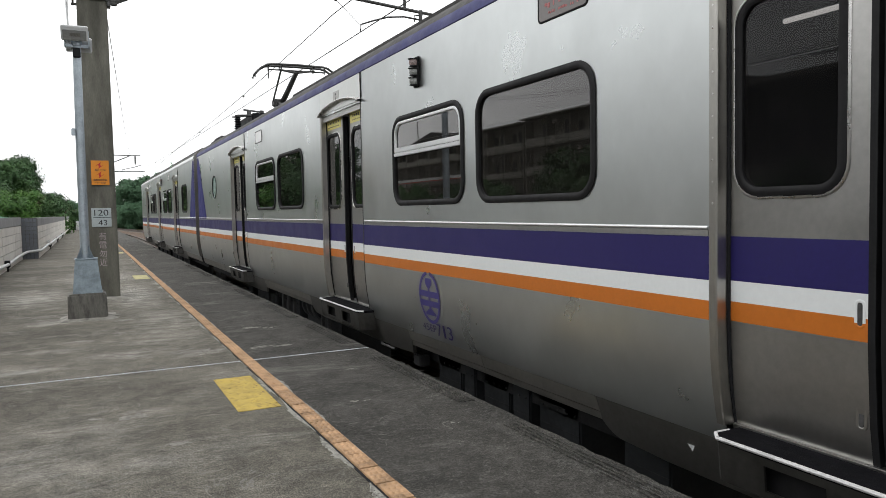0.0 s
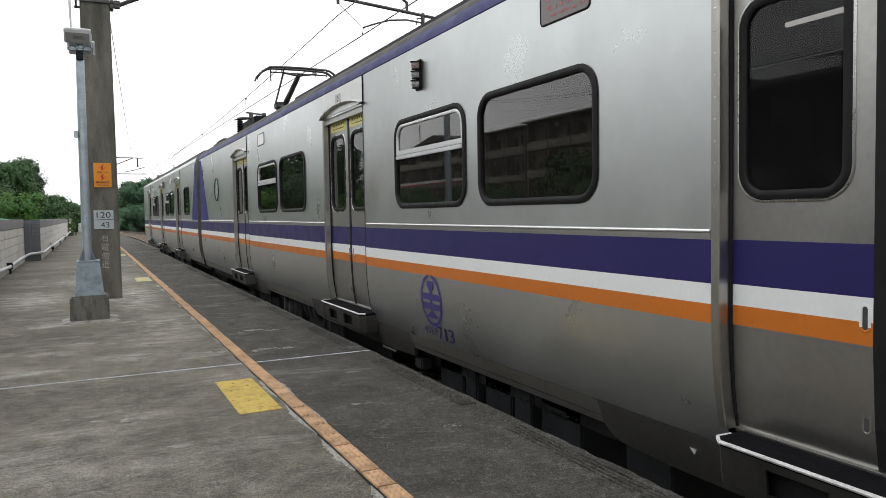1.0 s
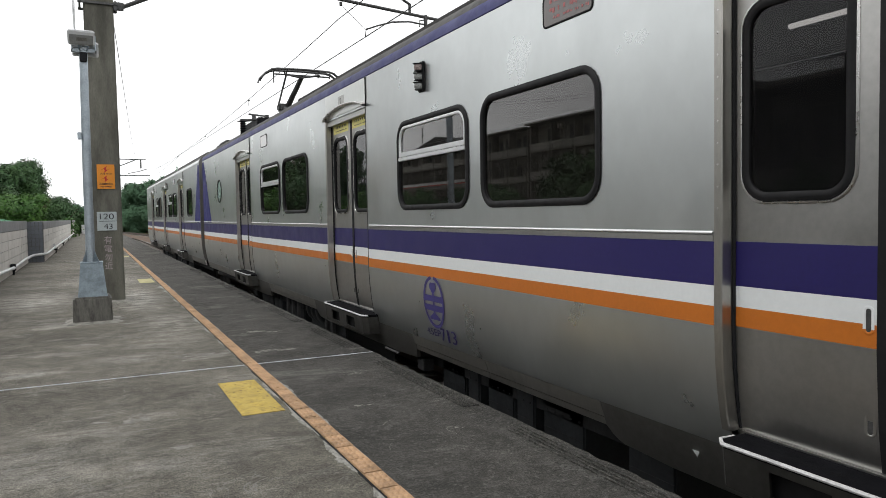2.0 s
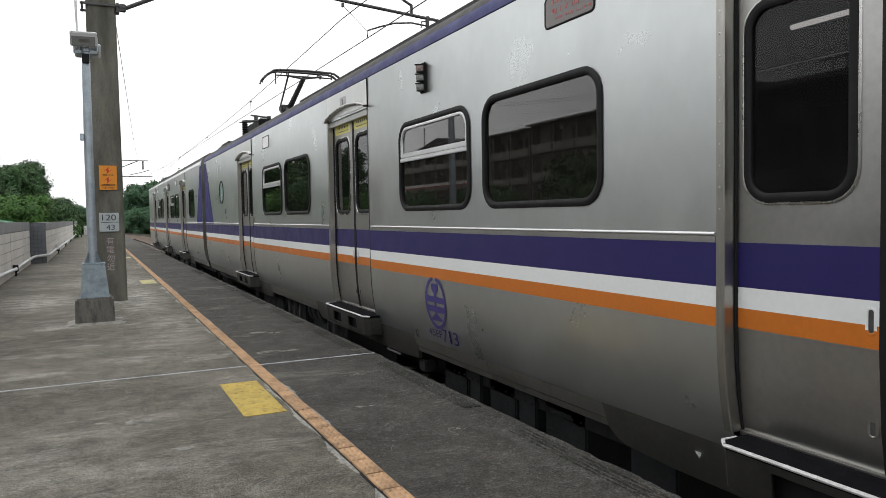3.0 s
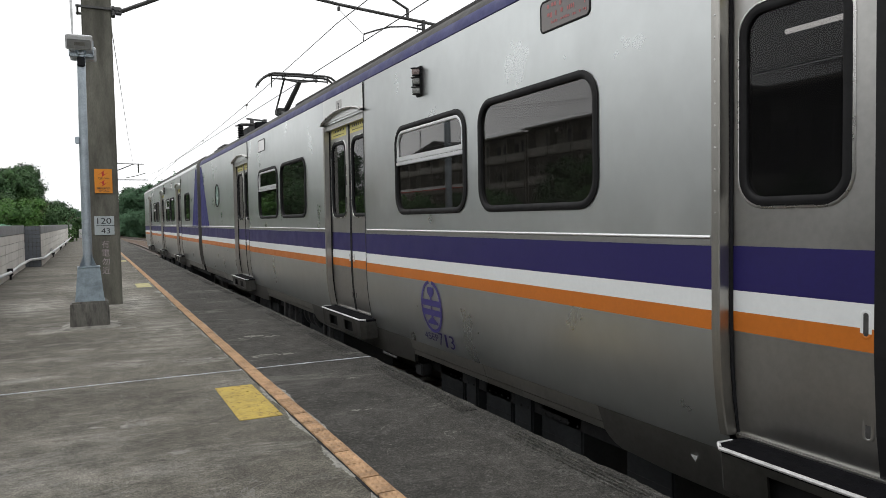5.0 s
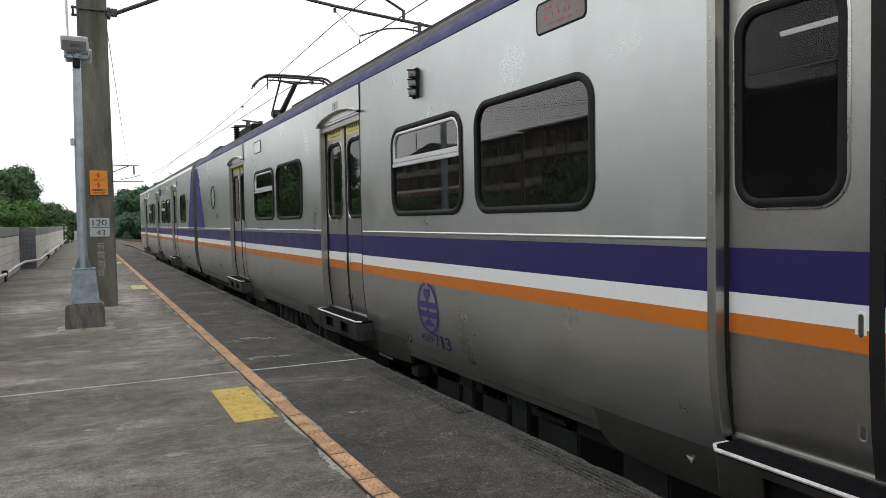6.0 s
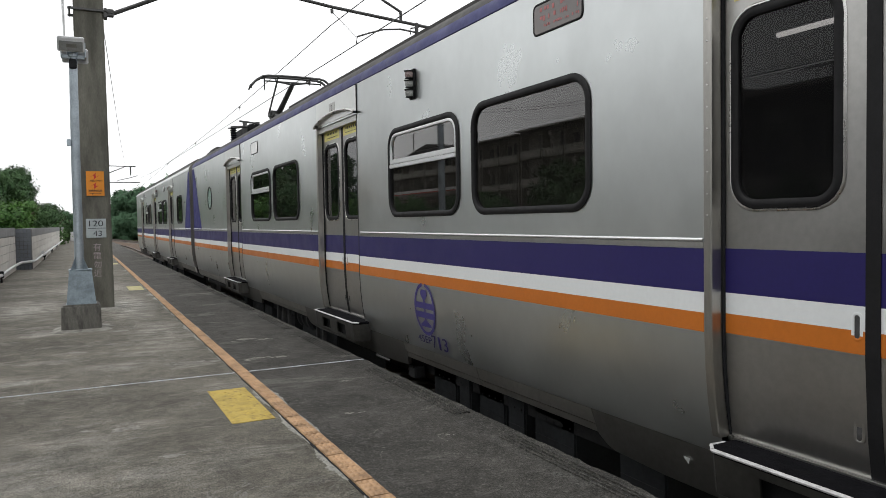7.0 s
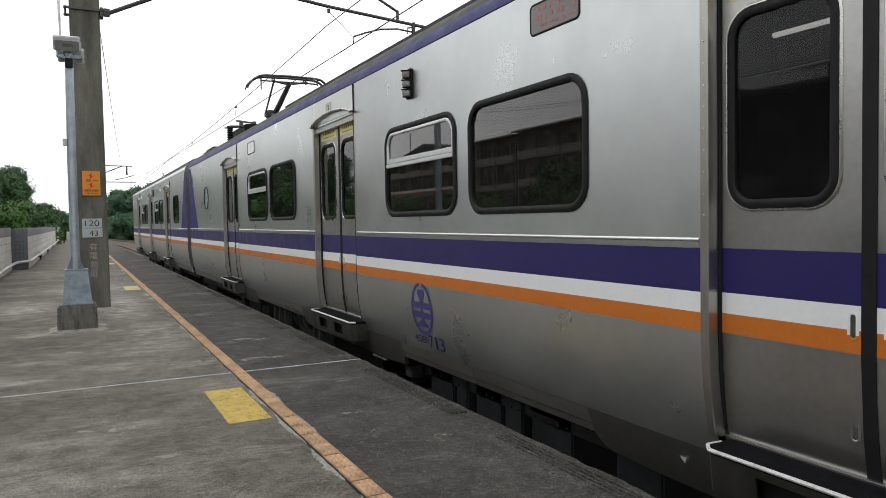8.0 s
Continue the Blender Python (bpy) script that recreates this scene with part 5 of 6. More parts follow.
part("footing", bm, BASE_CONCRETE, lp, "stained concrete footing", smooth=35)


def frustum(w0, w1, z0, z1, xc=-0.012, yc=9.53, bevel=0.008):
    bm = bmesh.new()
    a = [bm.verts.new((xc + sx * w0, yc + sy * w0, z0)) for sx, sy in ((-1, -1), (1, -1), (1, 1), (-1, 1))]
    b = [bm.verts.new((xc + sx * w1, yc + sy * w1, z1)) for sx, sy in ((-1, -1), (1, -1), (1, 1), (-1, 1))]
    bm.faces.new(a[::-1])
    bm.faces.new(b)
    ring_between(bm, a, b)
    bmesh.ops.bevel(bm, geom=bm.edges[:], offset=bevel, segments=2, affect="EDGES")
    return bm


box_part = part("base_box", frustum(0.155, 0.118, 0.30, 0.69), GALV_BOX, lp, "pale blue tapered steel base box", smooth=35)
part("flange", frustum(0.158, 0.158, 0.298, 0.312, bevel=0.004), GALV_BOX, lp)
part("top_flange", frustum(0.124, 0.124, 0.688, 0.702, bevel=0.004), GALV_BOX, lp)
bm = bmesh.new()
for k in range(4):
    a = math.tau * k / 4 + math.pi / 4
    c, s = math.cos(a), math.sin(a)
    bm.faces.new([bm.verts.new(p) for p in ((-0.02 + 0.05 * c, 9.53 + 0.05 * s, 0.70), (-0.02 + 0.13 * c, 9.53 + 0.13 * s, 0.70), (-0.02 + 0.05 * c, 9.53 + 0.05 * s, 0.86))])
bmesh.ops.solidify(bm, geom=bm.faces[:], thickness=0.008)
part("gusset", bm, GALV, lp)
bm = bmesh.new()
tube(bm, [(-0.02, 9.53, 0.70), (-0.018, 9.53, 2.0), (-0.008, 9.53, 3.18)], [0.053, 0.05, 0.045], 14)
part("pole", bm, GALV, lp, "galvanised round steel pole", smooth=50)
bm = boxed((-0.105, 9.47, 1.93 + 0.20), (-0.062, 9.53, 2.01 + 0.20), 0.006)
part("switch_box", bm, GALV, lp)
bm = boxed((-0.05, 9.45, 3.02), (0.03, 9.50, 3.13), 0.008)
part("label_plate", bm, DARK_BOX, lp)
# two floodlights back to back on a yoke
for name, y, tilt, zz in (("floodlight", 9.42, 24, 3.285), ("floodlight", 9.64, 205, 3.20)):
    bm = bmesh.new()
    box(bm, (-0.14, -0.045, -0.08), (0.14, 0.02, 0.085), 0, 0.01)
    bm.transform(pose(-0.025 if tilt < 90 else 0.015, y, zz, tilt))
    fl = part(name, bm, FLOOD_CASE, lp, "silver floodlight head")
    for i in range(9):
        bm = boxed((-0.12 + i * 0.03 - 0.004, 0.02, -0.07), (-0.12 + i * 0.03 + 0.004, 0.045, 0.07))
        bm.transform(pose(-0.025 if tilt < 90 else 0.015, y, zz, tilt))
        part("cooling_fin", bm, FLOOD_CASE, fl)
    bm = boxed((-0.122, -0.052, -0.068), (0.122, -0.044, 0.040), 0.003)
    bm.transform(pose(-0.025 if tilt < 90 else 0.015, y, zz, tilt))
    part("lens_panel", bm, FLOOD_GLASS, fl, "dark glass front")
    bm = boxed((-0.05, -0.0545, -0.028), (0.06, -0.0515, 0.012))
    bm.transform(pose(-0.025 if tilt < 90 else 0.015, y, zz, tilt))
    part("reflector", bm, BASE_CONCRETE, fl, "pale reflector behind the glass")
bm = bmesh.new()
tube(bm, [(-0.008, 9.53, 3.16), (-0.008, 9.53, 3.22)], 0.06, 10)
box(bm, (-0.13, 9.50, 3.14), (0.12, 9.56, 3.18), 0, 0.006)
box(bm, (-0.135, 9.44, 3.15), (-0.125, 9.6, 3.32))
box(bm, (0.115, 9.44, 3.15), (0.125, 9.6, 3.32))
part("yoke", bm, GALV, lp)
bm = bmesh.new()
tube(bm, [(-0.09, 9.5, 3.36), (-0.10, 9.6, 3.7), (-0.115, 9.9, 4.6), (-0.12, 10.3, 6.0)], 0.008, 5)
tube(bm, [(-0.085, 9.5, 3.36), (-0.085, 9.6, 3.7), (-0.10, 9.9, 4.6), (-0.10, 10.3, 6.0)], 0.006, 5)
part("supply_cable", bm, PIPE, lp, "pale cable running upwards")

# cement smeared round the feet of the lamp post and the mast
def cement_skirt(xc, yc, hx, hy, reach, seed):
    bm = bmesh.new()
    inner, mid_ring, outer = [], [], []
    for k in range(48):
        a = math.tau * k / 48
        c, s = math.cos(a), math.sin(a)
        f = 1 / max(abs(c) / hx, abs(s) / hy)
        r = reach * (0.35 + 0.9 * abs(noise.noise((c * 2 + seed, s * 2, seed))) + 0.3 * abs(noise.noise((c * 7, s * 7, seed))))
        inner.append(bm.verts.new((xc + c * f * 0.97, yc + s * f * 0.97, 0.022)))
        mid_ring.append(bm.verts.new((xc + c * (f + r * 0.4), yc + s * (f + r * 0.4), 0.009)))
        outer.append(bm.verts.new((xc + c * (f + r), yc + s * (f + r), -0.002)))
    ring_between(bm, inner, mid_ring)
    ring_between(bm, mid_ring, outer)
    return bm


part("cement_skirt", cement_skirt(-0.018, 9.525, 0.21, 0.215, 0.22, 4), CEMENT, lp, "smeared cement round the footing", smooth=60)
part("cement_skirt", cement_skirt(0.208, 11.8, 0.208, 0.2, 0.3, 9), CEMENT, mast_near, "smeared cement round the mast foot", smooth=60)

# ---- the parapet wall ----
WN, WF = -1.64, -1.25
wall = thing("wall_parapet", (-1.6, 30, 0), "tiled grey parapet wall with dark coping along the platform", "wall", kind="structure")
part("core", boxed((WN - 0.35, -8, -1.3), (WN - 0.02, 23.75, 0.96)), GROUT, wall)
part("core", boxed((WF - 0.35, 24.0, -1.3), (WF - 0.02, 70, 0.93)), GROUT, wall)
part("coping", boxed((WN - 0.37, -8, 0.962), (WN + 0.008, 23.74, 1.19), 0.01), WALL_CAP, wall, "dark grey coping")
part("coping", boxed((WF - 0.37, 24.02, 0.932), (WF + 0.008, 70, 1.165), 0.01), WALL_CAP, wall, "dark grey coping")
pier = part("pier", boxed((WN - 0.30, 23.73, -0.02), (WF - 0.006, 24.1, 1.16)), GROUT, wall, "dark grey tiled pier")
# conduit along its foot
pipe = thing("conduit", (-1.4, 25, 0.2), "white plastic conduit along the foot of the wall", "pipe")
bm = bmesh.new()
tube(bm, [(-1.56, 8, 0.24), (-1.56, 15.7, 0.22), (-1.56, 18.4, 0.165), (-1.55, 21.0, 0.20), (-1.54, 23.2, 0.20), (-1.50, 23.6, 0.21), (-1.21, 23.62, 0.24), (-1.17, 23.7, 0.24), (-1.17, 26.0, 0.24), (-1.18, 29, 0.25)], 0.038, 8)
part("pipe_run", bm, PIPE, pipe, smooth=50)
bm = bmesh.new()
tube(bm, [(-1.18, 28.6, 0.34), (-1.18, 29.2, 0.22), (-1.18, 36, 0.22), (-1.18, 48, 0.2), (-1.19, 66, 0.2)], 0.045, 8)
part("pipe_run", bm, PIPE, pipe, smooth=50)
for y, x in ((12.5, -1.57), (18.5, -1.57), (30.2, -1.19), (38, -1.19), (46, -1.19)):
    bm = bmesh.new()
    box(bm, (x - 0.06, y - 0.05, 0.10), (x + 0.05, y + 0.05, 0.25), 0, 0.01)
    box(bm, (x - 0.02, y - 0.03, -0.01), (x + 0.02, y + 0.03, 0.11))
    part("bracket", bm, DARK_BOX, pipe, "dark pipe bracket")
# low white box at the platform's end
bm = boxed((-0.75, 69.0, -0.02), (-0.2, 69.6, 0.75), 0.03)
solo("equipment_cabinet", bm, PIPE, "pale equipment cabinet at the end of the platform", "cabinet")

# ---- trees ----
def tree_kind(seed, height, spread, leaf, clumps, mat, base, squash=0.9, low=0.25, name="tree"):
    rnd = random.Random(seed)
    t = thing(name, base, "leafy green tree beside the railway", "tree", "trees along the line")
    bx, by, bz = base
    bm = bmesh.new()
    tube(bm, [(bx, by, bz - 0.1), (bx + 0.05, by, bz + height * 0.3), (bx - 0.1, by + 0.1, bz + height * 0.65)], [height * 0.035, height * 0.026, height * 0.012], 8)
    tips = []
    for k in range(7):
        a = math.tau * k / 7 + rnd.random()
        z0 = bz + height * (0.25 + 0.3 * rnd.random())
        r = spread * (0.45 + 0.35 * rnd.random())
        tip = (bx + r * math.cos(a), by + r * math.sin(a), z0 + height * (0.15 + 0.25 * rnd.random()))
        tube(bm, [(bx, by, z0), ((bx + tip[0]) / 2, (by + tip[1]) / 2, (z0 + tip[2]) / 2 + 0.1), tip], [height * 0.014, height * 0.009, height * 0.004], 6)
    part("trunk", bm, BARK, t, smooth=60)
    verts, faces = [], []
    lobes = [(rnd.uniform(-0.68, 0.68) * spread, rnd.uniform(-0.68, 0.68) * spread, height * rnd.uniform(low + 0.12, 0.88), spread * rnd.uniform(0.22, 0.46)) for _ in range(17)]
    for c in range(clumps):
        lx, ly, lz, lr = lobes[c % len(lobes)]
        u, w = rnd.uniform(-1, 1), rnd.uniform(0, math.tau)
        q = math.sqrt(1 - u * u)
        rr = lr * (0.72 + 0.36 * rnd.random())
        cx, cy, cz = lx + rr * q * math.cos(w), ly + rr * q * math.sin(w), min(lz + rr * u * squash, height)
        if cz < height * low * 0.6:
            continue
        for _ in range(34):
            d = Vector((rnd.gauss(0, 1), rnd.gauss(0, 1), rnd.gauss(0, 0.8))) * (lr * 0.17)
            p = Vector((cx, cy, cz)) + d
            out = (p - Vector((lx, ly, lz))).normalized()
            n = (out * 1.3 + Vector((rnd.gauss(0, 0.55), rnd.gauss(0, 0.55), rnd.gauss(0.25, 0.55)))).normalized()
            a = n.orthogonal().normalized()
            a.rotate(Matrix.Rotation(rnd.uniform(0, 6.28), 3, n))
            b = n.cross(a)
            s = leaf * rnd.uniform(0.6, 1.25)
            i = len(verts)
            verts += [p - a * s, p + b * s * 0.42, p + a * s, p - b * s * 0.42]
            faces.append((i, i + 1, i + 2, i + 3))
    me = bpy.data.meshes.new("crown")
    me.from_pydata([tuple(v) for v in verts], [], faces)
    me.materials.append(mat)
    cr = new("crown", me)
    cr.parent = t
    ORIGIN[cr] = ORIGIN[t]
    return t


GZ = -1.35
tall = tree_kind(3, 8.2, 3.4, 0.15, 800, LEAF, (-7.2, 76.0, GZ), 0.8)
bush = tree_kind(8, 4.6, 2.6, 0.12, 800, LEAF_LIGHT, (-3.6, 56.0, GZ), 0.9, 0.1)
mid = tree_kind(12, 5.4, 3.0, 0.15, 700, LEAF, (-2.4, 92.0, GZ), 0.9, 0.12)
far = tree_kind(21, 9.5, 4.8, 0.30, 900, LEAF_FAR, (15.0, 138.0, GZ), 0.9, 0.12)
rt = random.Random(5)
for x, y, s, src in ((-9.2, 70, 0.96, tall), (-8.0, 88, 1.12, tall), (-12.5, 82, 1.08, tall), (-5.4, 62, 0.95, bush), (-7.5, 58, 1.05, bush),
                     (-4.4, 66, 0.95, bush), (-4.6, 74, 0.8, bush), (-9.8, 60, 1.1, bush), (-2.6, 84, 0.9, mid), (-4.6, 106, 1.0, mid), (-3.4, 114, 0.9, mid), (-6, 110, 1.1, mid),
                     (-11.5, 57, 1.0, tall), (-12.5, 66, 1.1, tall), (-14, 74, 1.0, tall), (-8.6, 58, 0.95, bush), (-12.5, 52, 0.9, bush)):
    copy_thing(src, pose(x, y, GZ, 0, 0, rt.uniform(0, 360)) @ Matrix.Scale(s, 4))
for k in range(20):
    x = -24 + k * 2.9 + rt.uniform(-0.8, 0.8)
    y = 150 + rt.uniform(-8, 10) + abs(x) * 0.2
    if -13 < x < 5:
        y += 42
    s = 0.60 + 0.03 * max(0, x) + rt.uniform(-0.08, 0.08)
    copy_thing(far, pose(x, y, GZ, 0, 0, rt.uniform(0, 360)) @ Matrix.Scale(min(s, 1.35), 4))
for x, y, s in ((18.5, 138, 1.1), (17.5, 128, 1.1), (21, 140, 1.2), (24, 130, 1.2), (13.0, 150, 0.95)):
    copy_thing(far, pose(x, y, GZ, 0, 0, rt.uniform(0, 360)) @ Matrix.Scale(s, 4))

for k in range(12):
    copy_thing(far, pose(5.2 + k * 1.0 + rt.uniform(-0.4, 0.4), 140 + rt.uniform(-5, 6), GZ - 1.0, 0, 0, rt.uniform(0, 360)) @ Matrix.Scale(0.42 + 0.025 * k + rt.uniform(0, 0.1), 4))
for k in range(11):
    copy_thing(bush if k > 7 else mid, pose(-12.8 + rt.uniform(-0.8, 0.8), 9 + k * 4.1, GZ, 0, 0, rt.uniform(0, 360)) @ Matrix.Scale((0.72 if k > 7 else 0.55) + rt.uniform(0, 0.25), 4))
for k in range(9):
    copy_thing(bush, pose(-14.5 + rt.uniform(-1, 1), 57 + k * 4.6, GZ, 0, 0, rt.uniform(0, 360)) @ Matrix.Scale(1.05 + rt.uniform(0, 0.3), 4))
for x, y, k in ((-20, 23, 0.9), (-21, 27, 1.05), (-20, 31, 1.1), (-22, 35, 0.95)):
    copy_thing(mid, pose(x, y, GZ, 0, 0, rt.uniform(0, 360)) @ Matrix.Scale(k, 4))
# green shed roof behind the wall
shed = thing("shed", (-5.9, 50, GZ), "low shed with a green sheet-metal roof behind the wall", "shed")
part("shed_wall", boxed((-8.2, 47, GZ), (-4.4, 53, 1.15)), FACADE, shed)
bm = bmesh.new()
for i in range(12):
    y = 46.8 + i * 0.55
    bm.faces.new([bm.verts.new(p) for p in ((-8.4, y, 1.15), (-8.4, y + 0.45, 1.15), (-6.3, y + 0.45, 1.55), (-6.3, y, 1.55))])
    bm.faces.new([bm.verts.new(p) for p in ((-4.2, y, 1.15), (-4.2, y + 0.45, 1.15), (-6.3, y + 0.45, 1.55), (-6.3, y, 1.55))])
    box(bm, (-8.4, y + 0.45, 1.1), (-4.2, y + 0.55, 1.18))
part("shed_roof", bm, GREEN_SHEET, shed)

# ---- houses on the platform's far side, seen in the windows ----
def house(y0, y1, x1, storeys, top, label, skin, seed):
    """Row of flats: recessed walls, balconies bay by bay, piers, window grilles and a thin jutting roof."""
    rh = random.Random(seed)
    h = thing("apartment_building", (x1 - 4, (y0 + y1) / 2, GZ), label, "building", "houses beside the station")
    part("house_wall", boxed((x1 - 9, y0, GZ), (x1, y1, top)), skin, h)
    roof = part("roof_slab", boxed((x1 - 9.3, y0 - 0.3, top), (x1 + 1.5, y1 + 0.3, top + 0.13)), skin, h)
    part("roof_edge", boxed((x1 + 1.502, y0 - 0.3, top + 0.02), (x1 + 1.56, y1 + 0.3, top + 0.16)), FACADE_PALE, roof)
    step = (top - GZ) / storeys
    bays = max(2, round((y1 - y0) / 3.8))
    wide = (y1 - y0) / bays
    for k in range(bays + 1):
        part("pier", boxed((x1 + 0.002, y0 + k * wide - 0.1, GZ), (x1 + 0.95, y0 + k * wide + 0.1, top - 0.002)), skin, h)
    for s in range(storeys):
        zb = GZ + s * step
        for k in range(bays):
            ya, yb = y0 + k * wide + 0.12, y0 + (k + 1) * wide - 0.12
            if s:
                b = part("balcony", boxed((x1 + 0.004, ya, zb), (x1 + 1.1, yb, zb + 0.14)), skin, h)
                part("balcony_wall", boxed((x1 + 1.0, ya, zb + 0.142), (x1 + 1.1, yb, zb + 0.142 + rh.choice((0.55, 0.75, 0.75)))), FACADE_PALE, b)
            yw = ya + rh.uniform(0.2, 0.7)
            w = part("window", boxed((x1 + 0.002, yw, zb + 0.95), (x1 + 0.07, yw + 1.5, zb + step - 0.45)), FACADE_PALE, h)
            for j in range(2):
                part("pane", boxed((x1 + 0.05, yw + 0.06 + j * 0.72, zb + 1.01), (x1 + 0.08, yw + 0.72 + j * 0.72, zb + step - 0.51)), FACADE_DARK, w)
            if rh.random() < 0.6:
                part("house_door", boxed((x1 + 0.002, yb - 0.95, zb + 0.15), (x1 + 0.06, yb - 0.15, zb + min(step - 0.3, 2.05))), FACADE_DARK, h)
            if s < storeys - 1 and rh.random() < 0.8:
                bm = bmesh.new()
                y = ya + 0.05
                while y < yb:
                    box(bm, (x1 + 1.03, y, zb + 0.6), (x1 + 1.06, y + 0.035, zb + step - 0.02))
                    y += 0.26
                for z in (zb + 0.62, zb + step * 0.6):
                    box(bm, (x1 + 1.025, ya, z), (x1 + 1.065, yb, z + 0.05))
                tagged(part("window_grille", bm, FACADE_BROWN, h), kind="stuff")
            if rh.random() < 0.4:
                part("air_conditioner", boxed((x1 + 0.3, yb - 1.3, zb + step - 0.75), (x1 + 0.75, yb - 0.6, zb + step - 0.3), 0.03), FACADE_PALE, h)
    return h


ha = house(65.7, 112, -38, 4, 9.95, "four-storey apartment house with balconies and a gabled loft", FACADE, 4)
house(38.0, 65.2, -38, 4, 10.2, "four-storey tiled apartment house with long balconies", FACADE, 9)
hc = house(-14, 19.6, -14, 2, 4.56, "flat-roofed dark house with a roof railing", FACADE_BROWN, 6)
rl = part("roof_railing", boxed((-12.62, -14, 5.04), (-12.57, 13.2, 5.09)), IRON, hc)
for i in range(68):
    part("baluster", boxed((-12.61, -14 + i * 0.4, 4.69), (-12.58, -13.97 + i * 0.4, 5.04)), IRON, rl)


def gable(owner, x0, x1, y0, y1, z0, z1, mat):
    bm = bmesh.new()
    ym = (y0 + y1) / 2
    a = [bm.verts.new((x0, y, z)) for y, z in ((y0, z0), (y1, z0), (ym, z1))]
    b = [bm.verts.new((x1, y, z)) for y, z in ((y0, z0), (y1, z0), (ym, z1))]
    bm.faces.new(a)
    bm.faces.new(b[::-1])
    ring_between(bm, a, b)
    part("gable_roof", bm, mat, owner, "dark pitched roof")


gable(ha, -46, -36.6, 80, 95, 10.08, 11.3, FACADE_DARK)
gable(hc, -20, -12.7, 14.6, 18.4, 4.69, 5.15, FACADE_DARK)
bm = bmesh.new()
tube(bm, [(-37, 92.5, 10.1), (-37, 92.5, 13.2)], 0.06, 6)
for z, w in ((12.9, 0.5), (12.4, 0.4), (11.9, 0.5)):
    tube(bm, [(-37, 92.5 - w, z), (-37, 92.5 + w, z)], 0.03, 5)
part("roof_aerial", bm, IRON, ha, "thin roof aerial")
part("fascia", boxed((-36.45, 77, 4.95), (-36.3, 99, 5.3)), PIPE, ha, "white fascia over the shop fronts")
part("fascia_edge", boxed((-36.45, 77, 4.83), (-36.28, 99, 4.945)), RED_INK, ha, "red lower edge of the fascia")

# street poles with sagging wires between the platform and the houses
for yp in (-12.0, 31.0):
    up = thing("utility_pole", (-8.0, yp, GZ), "grey concrete utility pole beside the station", "utility pole", "utility poles")
    part("shaft", tube(bmesh.new(), [(-8, yp, GZ - 0.1), (-8, yp, 7.2)], [0.19, 0.14], 12), POLE_CONCRETE, up, smooth=50)
    part("cross_arm", boxed((-8.5, yp - 0.18, 6.4), (-7.5, yp - 0.145, 6.5)), IRON, up)
for x, drop in ((-8.0, 0.0), (-7.98, 0.09), (-8.3, 0.36)):
    bm = bmesh.new()
    tube(bm, [(x, -12 + k * 1.0, 4.22 - drop + 0.0049 * (-12 + k * 1.0 - 9.5) ** 2) for k in range(44)], 0.006 if drop < 0.2 else 0.003, 5)
    solo("street_wire", bm, RUBBER, "black sagging wire between street poles", "wire", "street wires")

# ---- pieces of the wall and of the platform ----
def shared_piece(name, me, parent, at):
    ob = new(name, me)
    ob.parent, ob.location = parent, Vector(at) - ORIGIN[parent]
    return ob


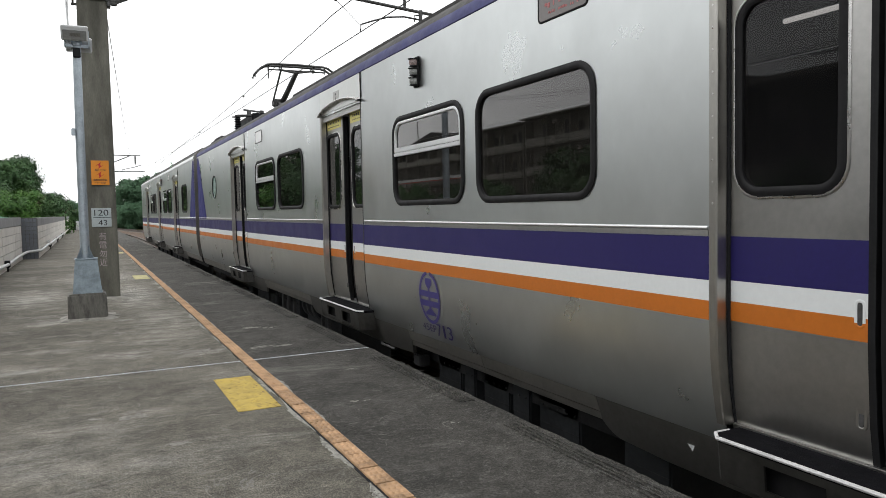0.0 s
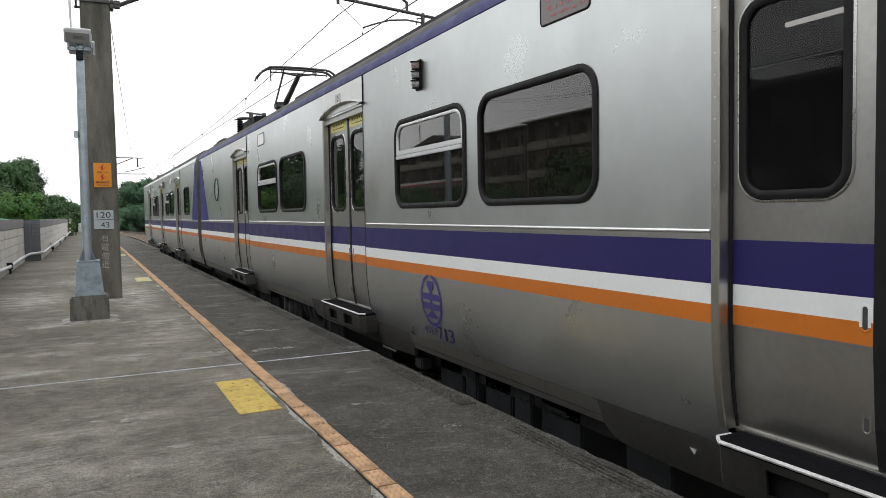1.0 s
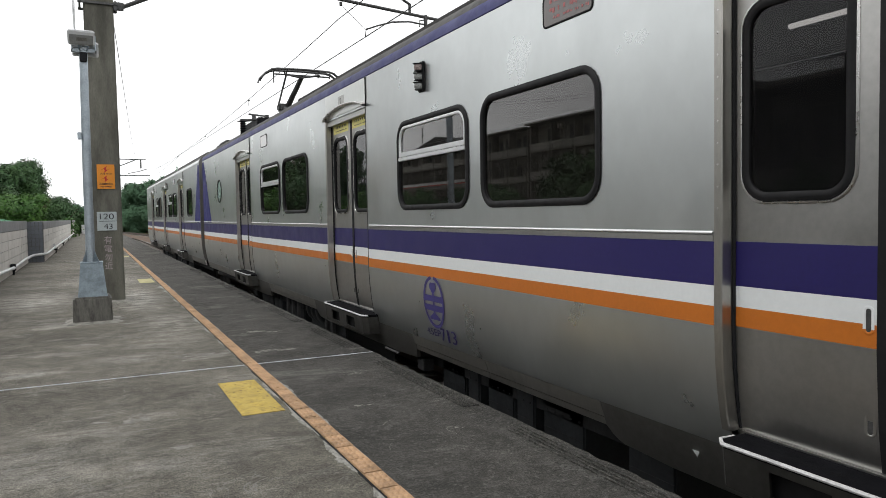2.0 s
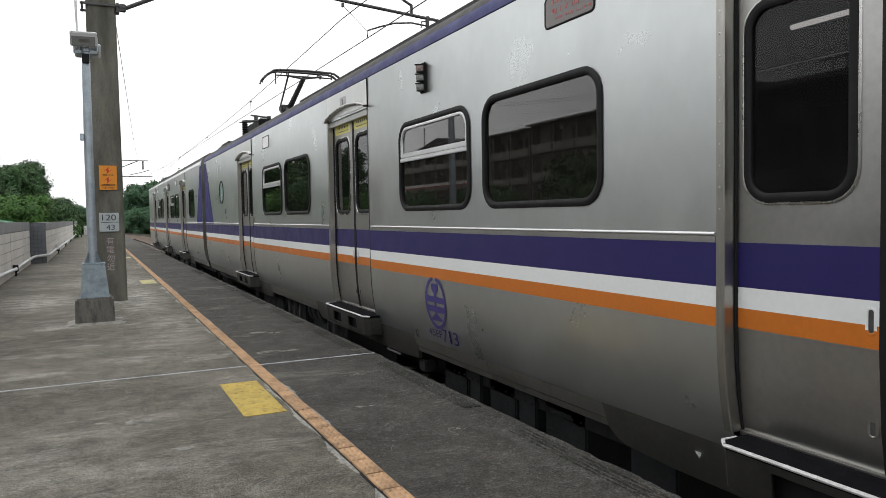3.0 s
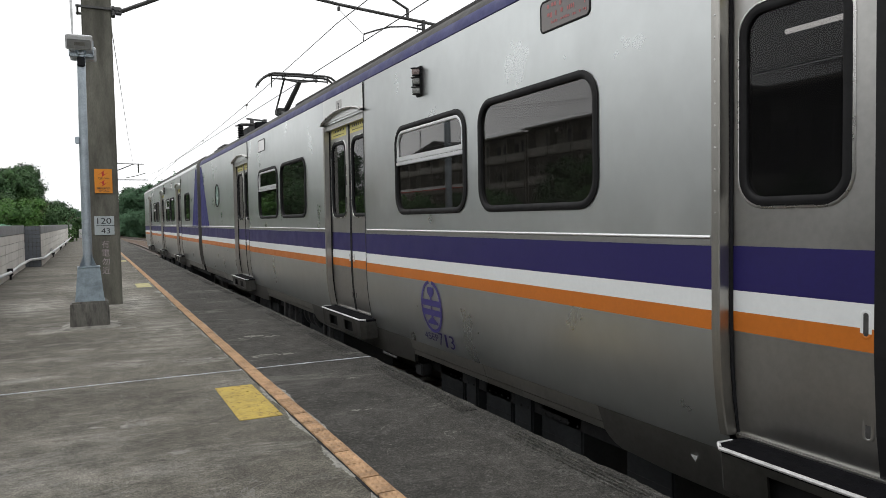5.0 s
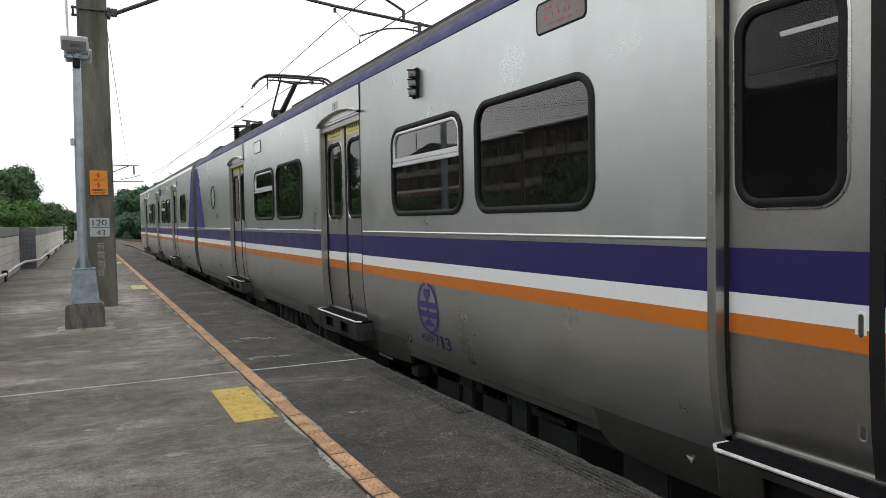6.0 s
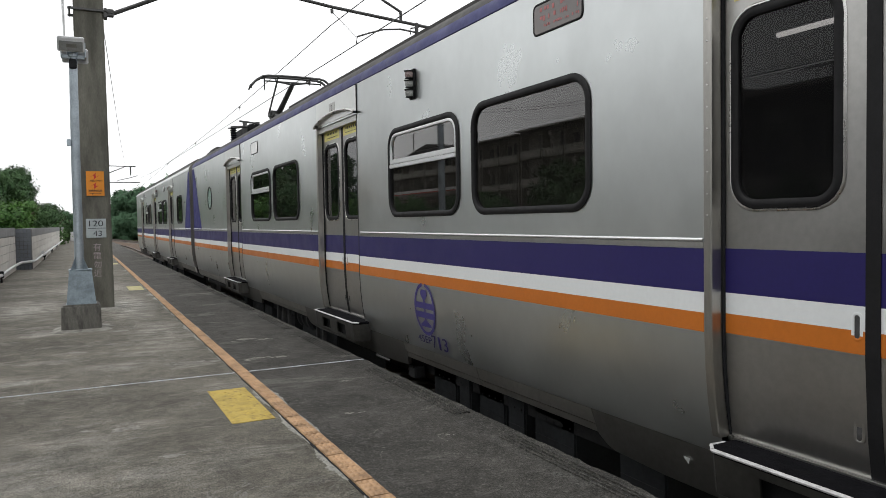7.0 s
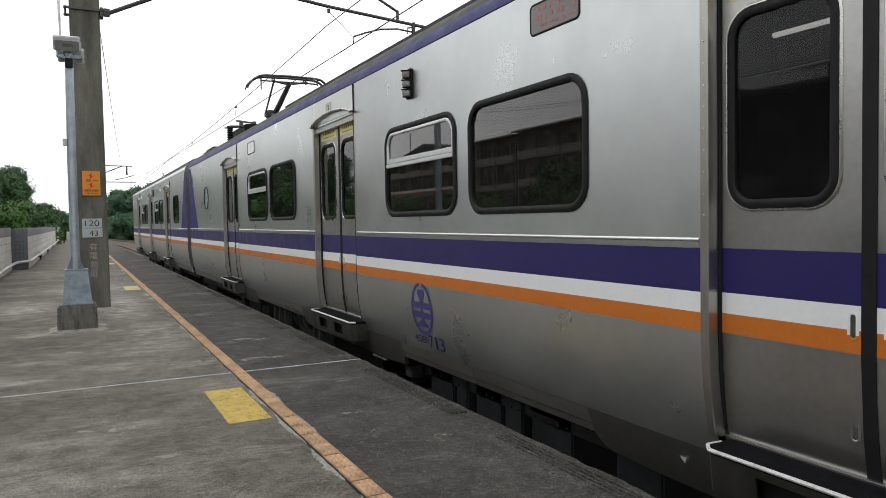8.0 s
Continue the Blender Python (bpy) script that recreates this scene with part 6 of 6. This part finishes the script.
bm = boxed((-0.012, 0.012, 0.006), (0.012, 2.67, 0.196), 0.004)
panel_mesh = finish("wall_panel", bm, WALL_TILE)
bm = boxed((-0.012, 0.012, 0.006), (0.012, 3.25, 0.196), 0.004)
long_mesh = finish("wall_panel", bm, WALL_TILE)
bm = boxed((-0.012, 0.012, 0.006), (0.012, 2.04, 0.196), 0.004)
short_mesh = finish("wall_panel", bm, WALL_TILE)
y = 21.67
while y > 4:
    for r in range(5):
        shared_piece("wall_panel", short_mesh if y > 21 else long_mesh, wall, (WN - 0.012, y, -0.045 + r * 0.2))
    y -= 3.27
y = 24.11
while y < 67:
    for r in range(5):
        shared_piece("wall_panel", panel_mesh, wall, (WF - 0.012, y, -0.07 + r * 0.2))
    y += 2.69
bm = boxed((0.004, -0.008, 0.004), (0.092, 0.008, 0.112), 0.003)
tile_mesh = finish("pier_tile", bm, WALL_TILE_DARK)
for i in range(7):
    for r in range(10):
        shared_piece("pier_tile", tile_mesh, pier, (WN - 0.29 + i * 0.0965, 23.725, r * 0.115))

bm = boxed((0.003, 0.006, -0.012), (TX1 - TX0 - 0.003, 0.2015, 0.014))
for i in range(3):
    for j in range(4):
        cx, cy = 0.020 + i * 0.027, 0.03 + j * 0.05
        low = [bm.verts.new((cx + 0.013 * math.cos(a), cy + 0.018 * math.sin(a), 0.0138)) for a in (0, 1.047, 2.094, 3.142, 4.189, 5.236)]
        up = [bm.verts.new((cx + 0.55 * (v.co.x - cx), cy + 0.55 * (v.co.y - cy), 0.0195)) for v in low]
        for k in range(6):
            bm.faces.new((low[k], low[(k + 1) % 6], up[(k + 1) % 6], up[k]))
        bm.faces.new(up)
tactile_mesh = finish("tactile_tile", bm, TILE, 50)
ry = random.Random(2)
for i in range(300):
    ob = shared_piece("tactile_tile", tactile_mesh, platform, (TX0 + ry.uniform(-0.002, 0.002), -5.0 + i * 0.2085, ry.uniform(-0.001, 0.001)))


def motions():
    """The doors slide shut in the first second."""
    slow = [(0.0, 0.085), (0.3, 0.050), (0.6, 0.018), (0.9, 0.0), (1.5, 0.0), (4.0, 0.0), (8.0, 0.0)]
    quick = [(0.0, 0.010), (0.3, 0.004), (0.6, 0.001), (0.9, 0.0), (1.5, 0.0), (4.0, 0.0), (8.0, 0.0)]
    for leaf, at, s, tag in LEAVES:
        walk(leaf, [(t, pose(at.x, at.y + s * d, at.z)) for t, d in (quick if tag == "near" else slow)])


motions()
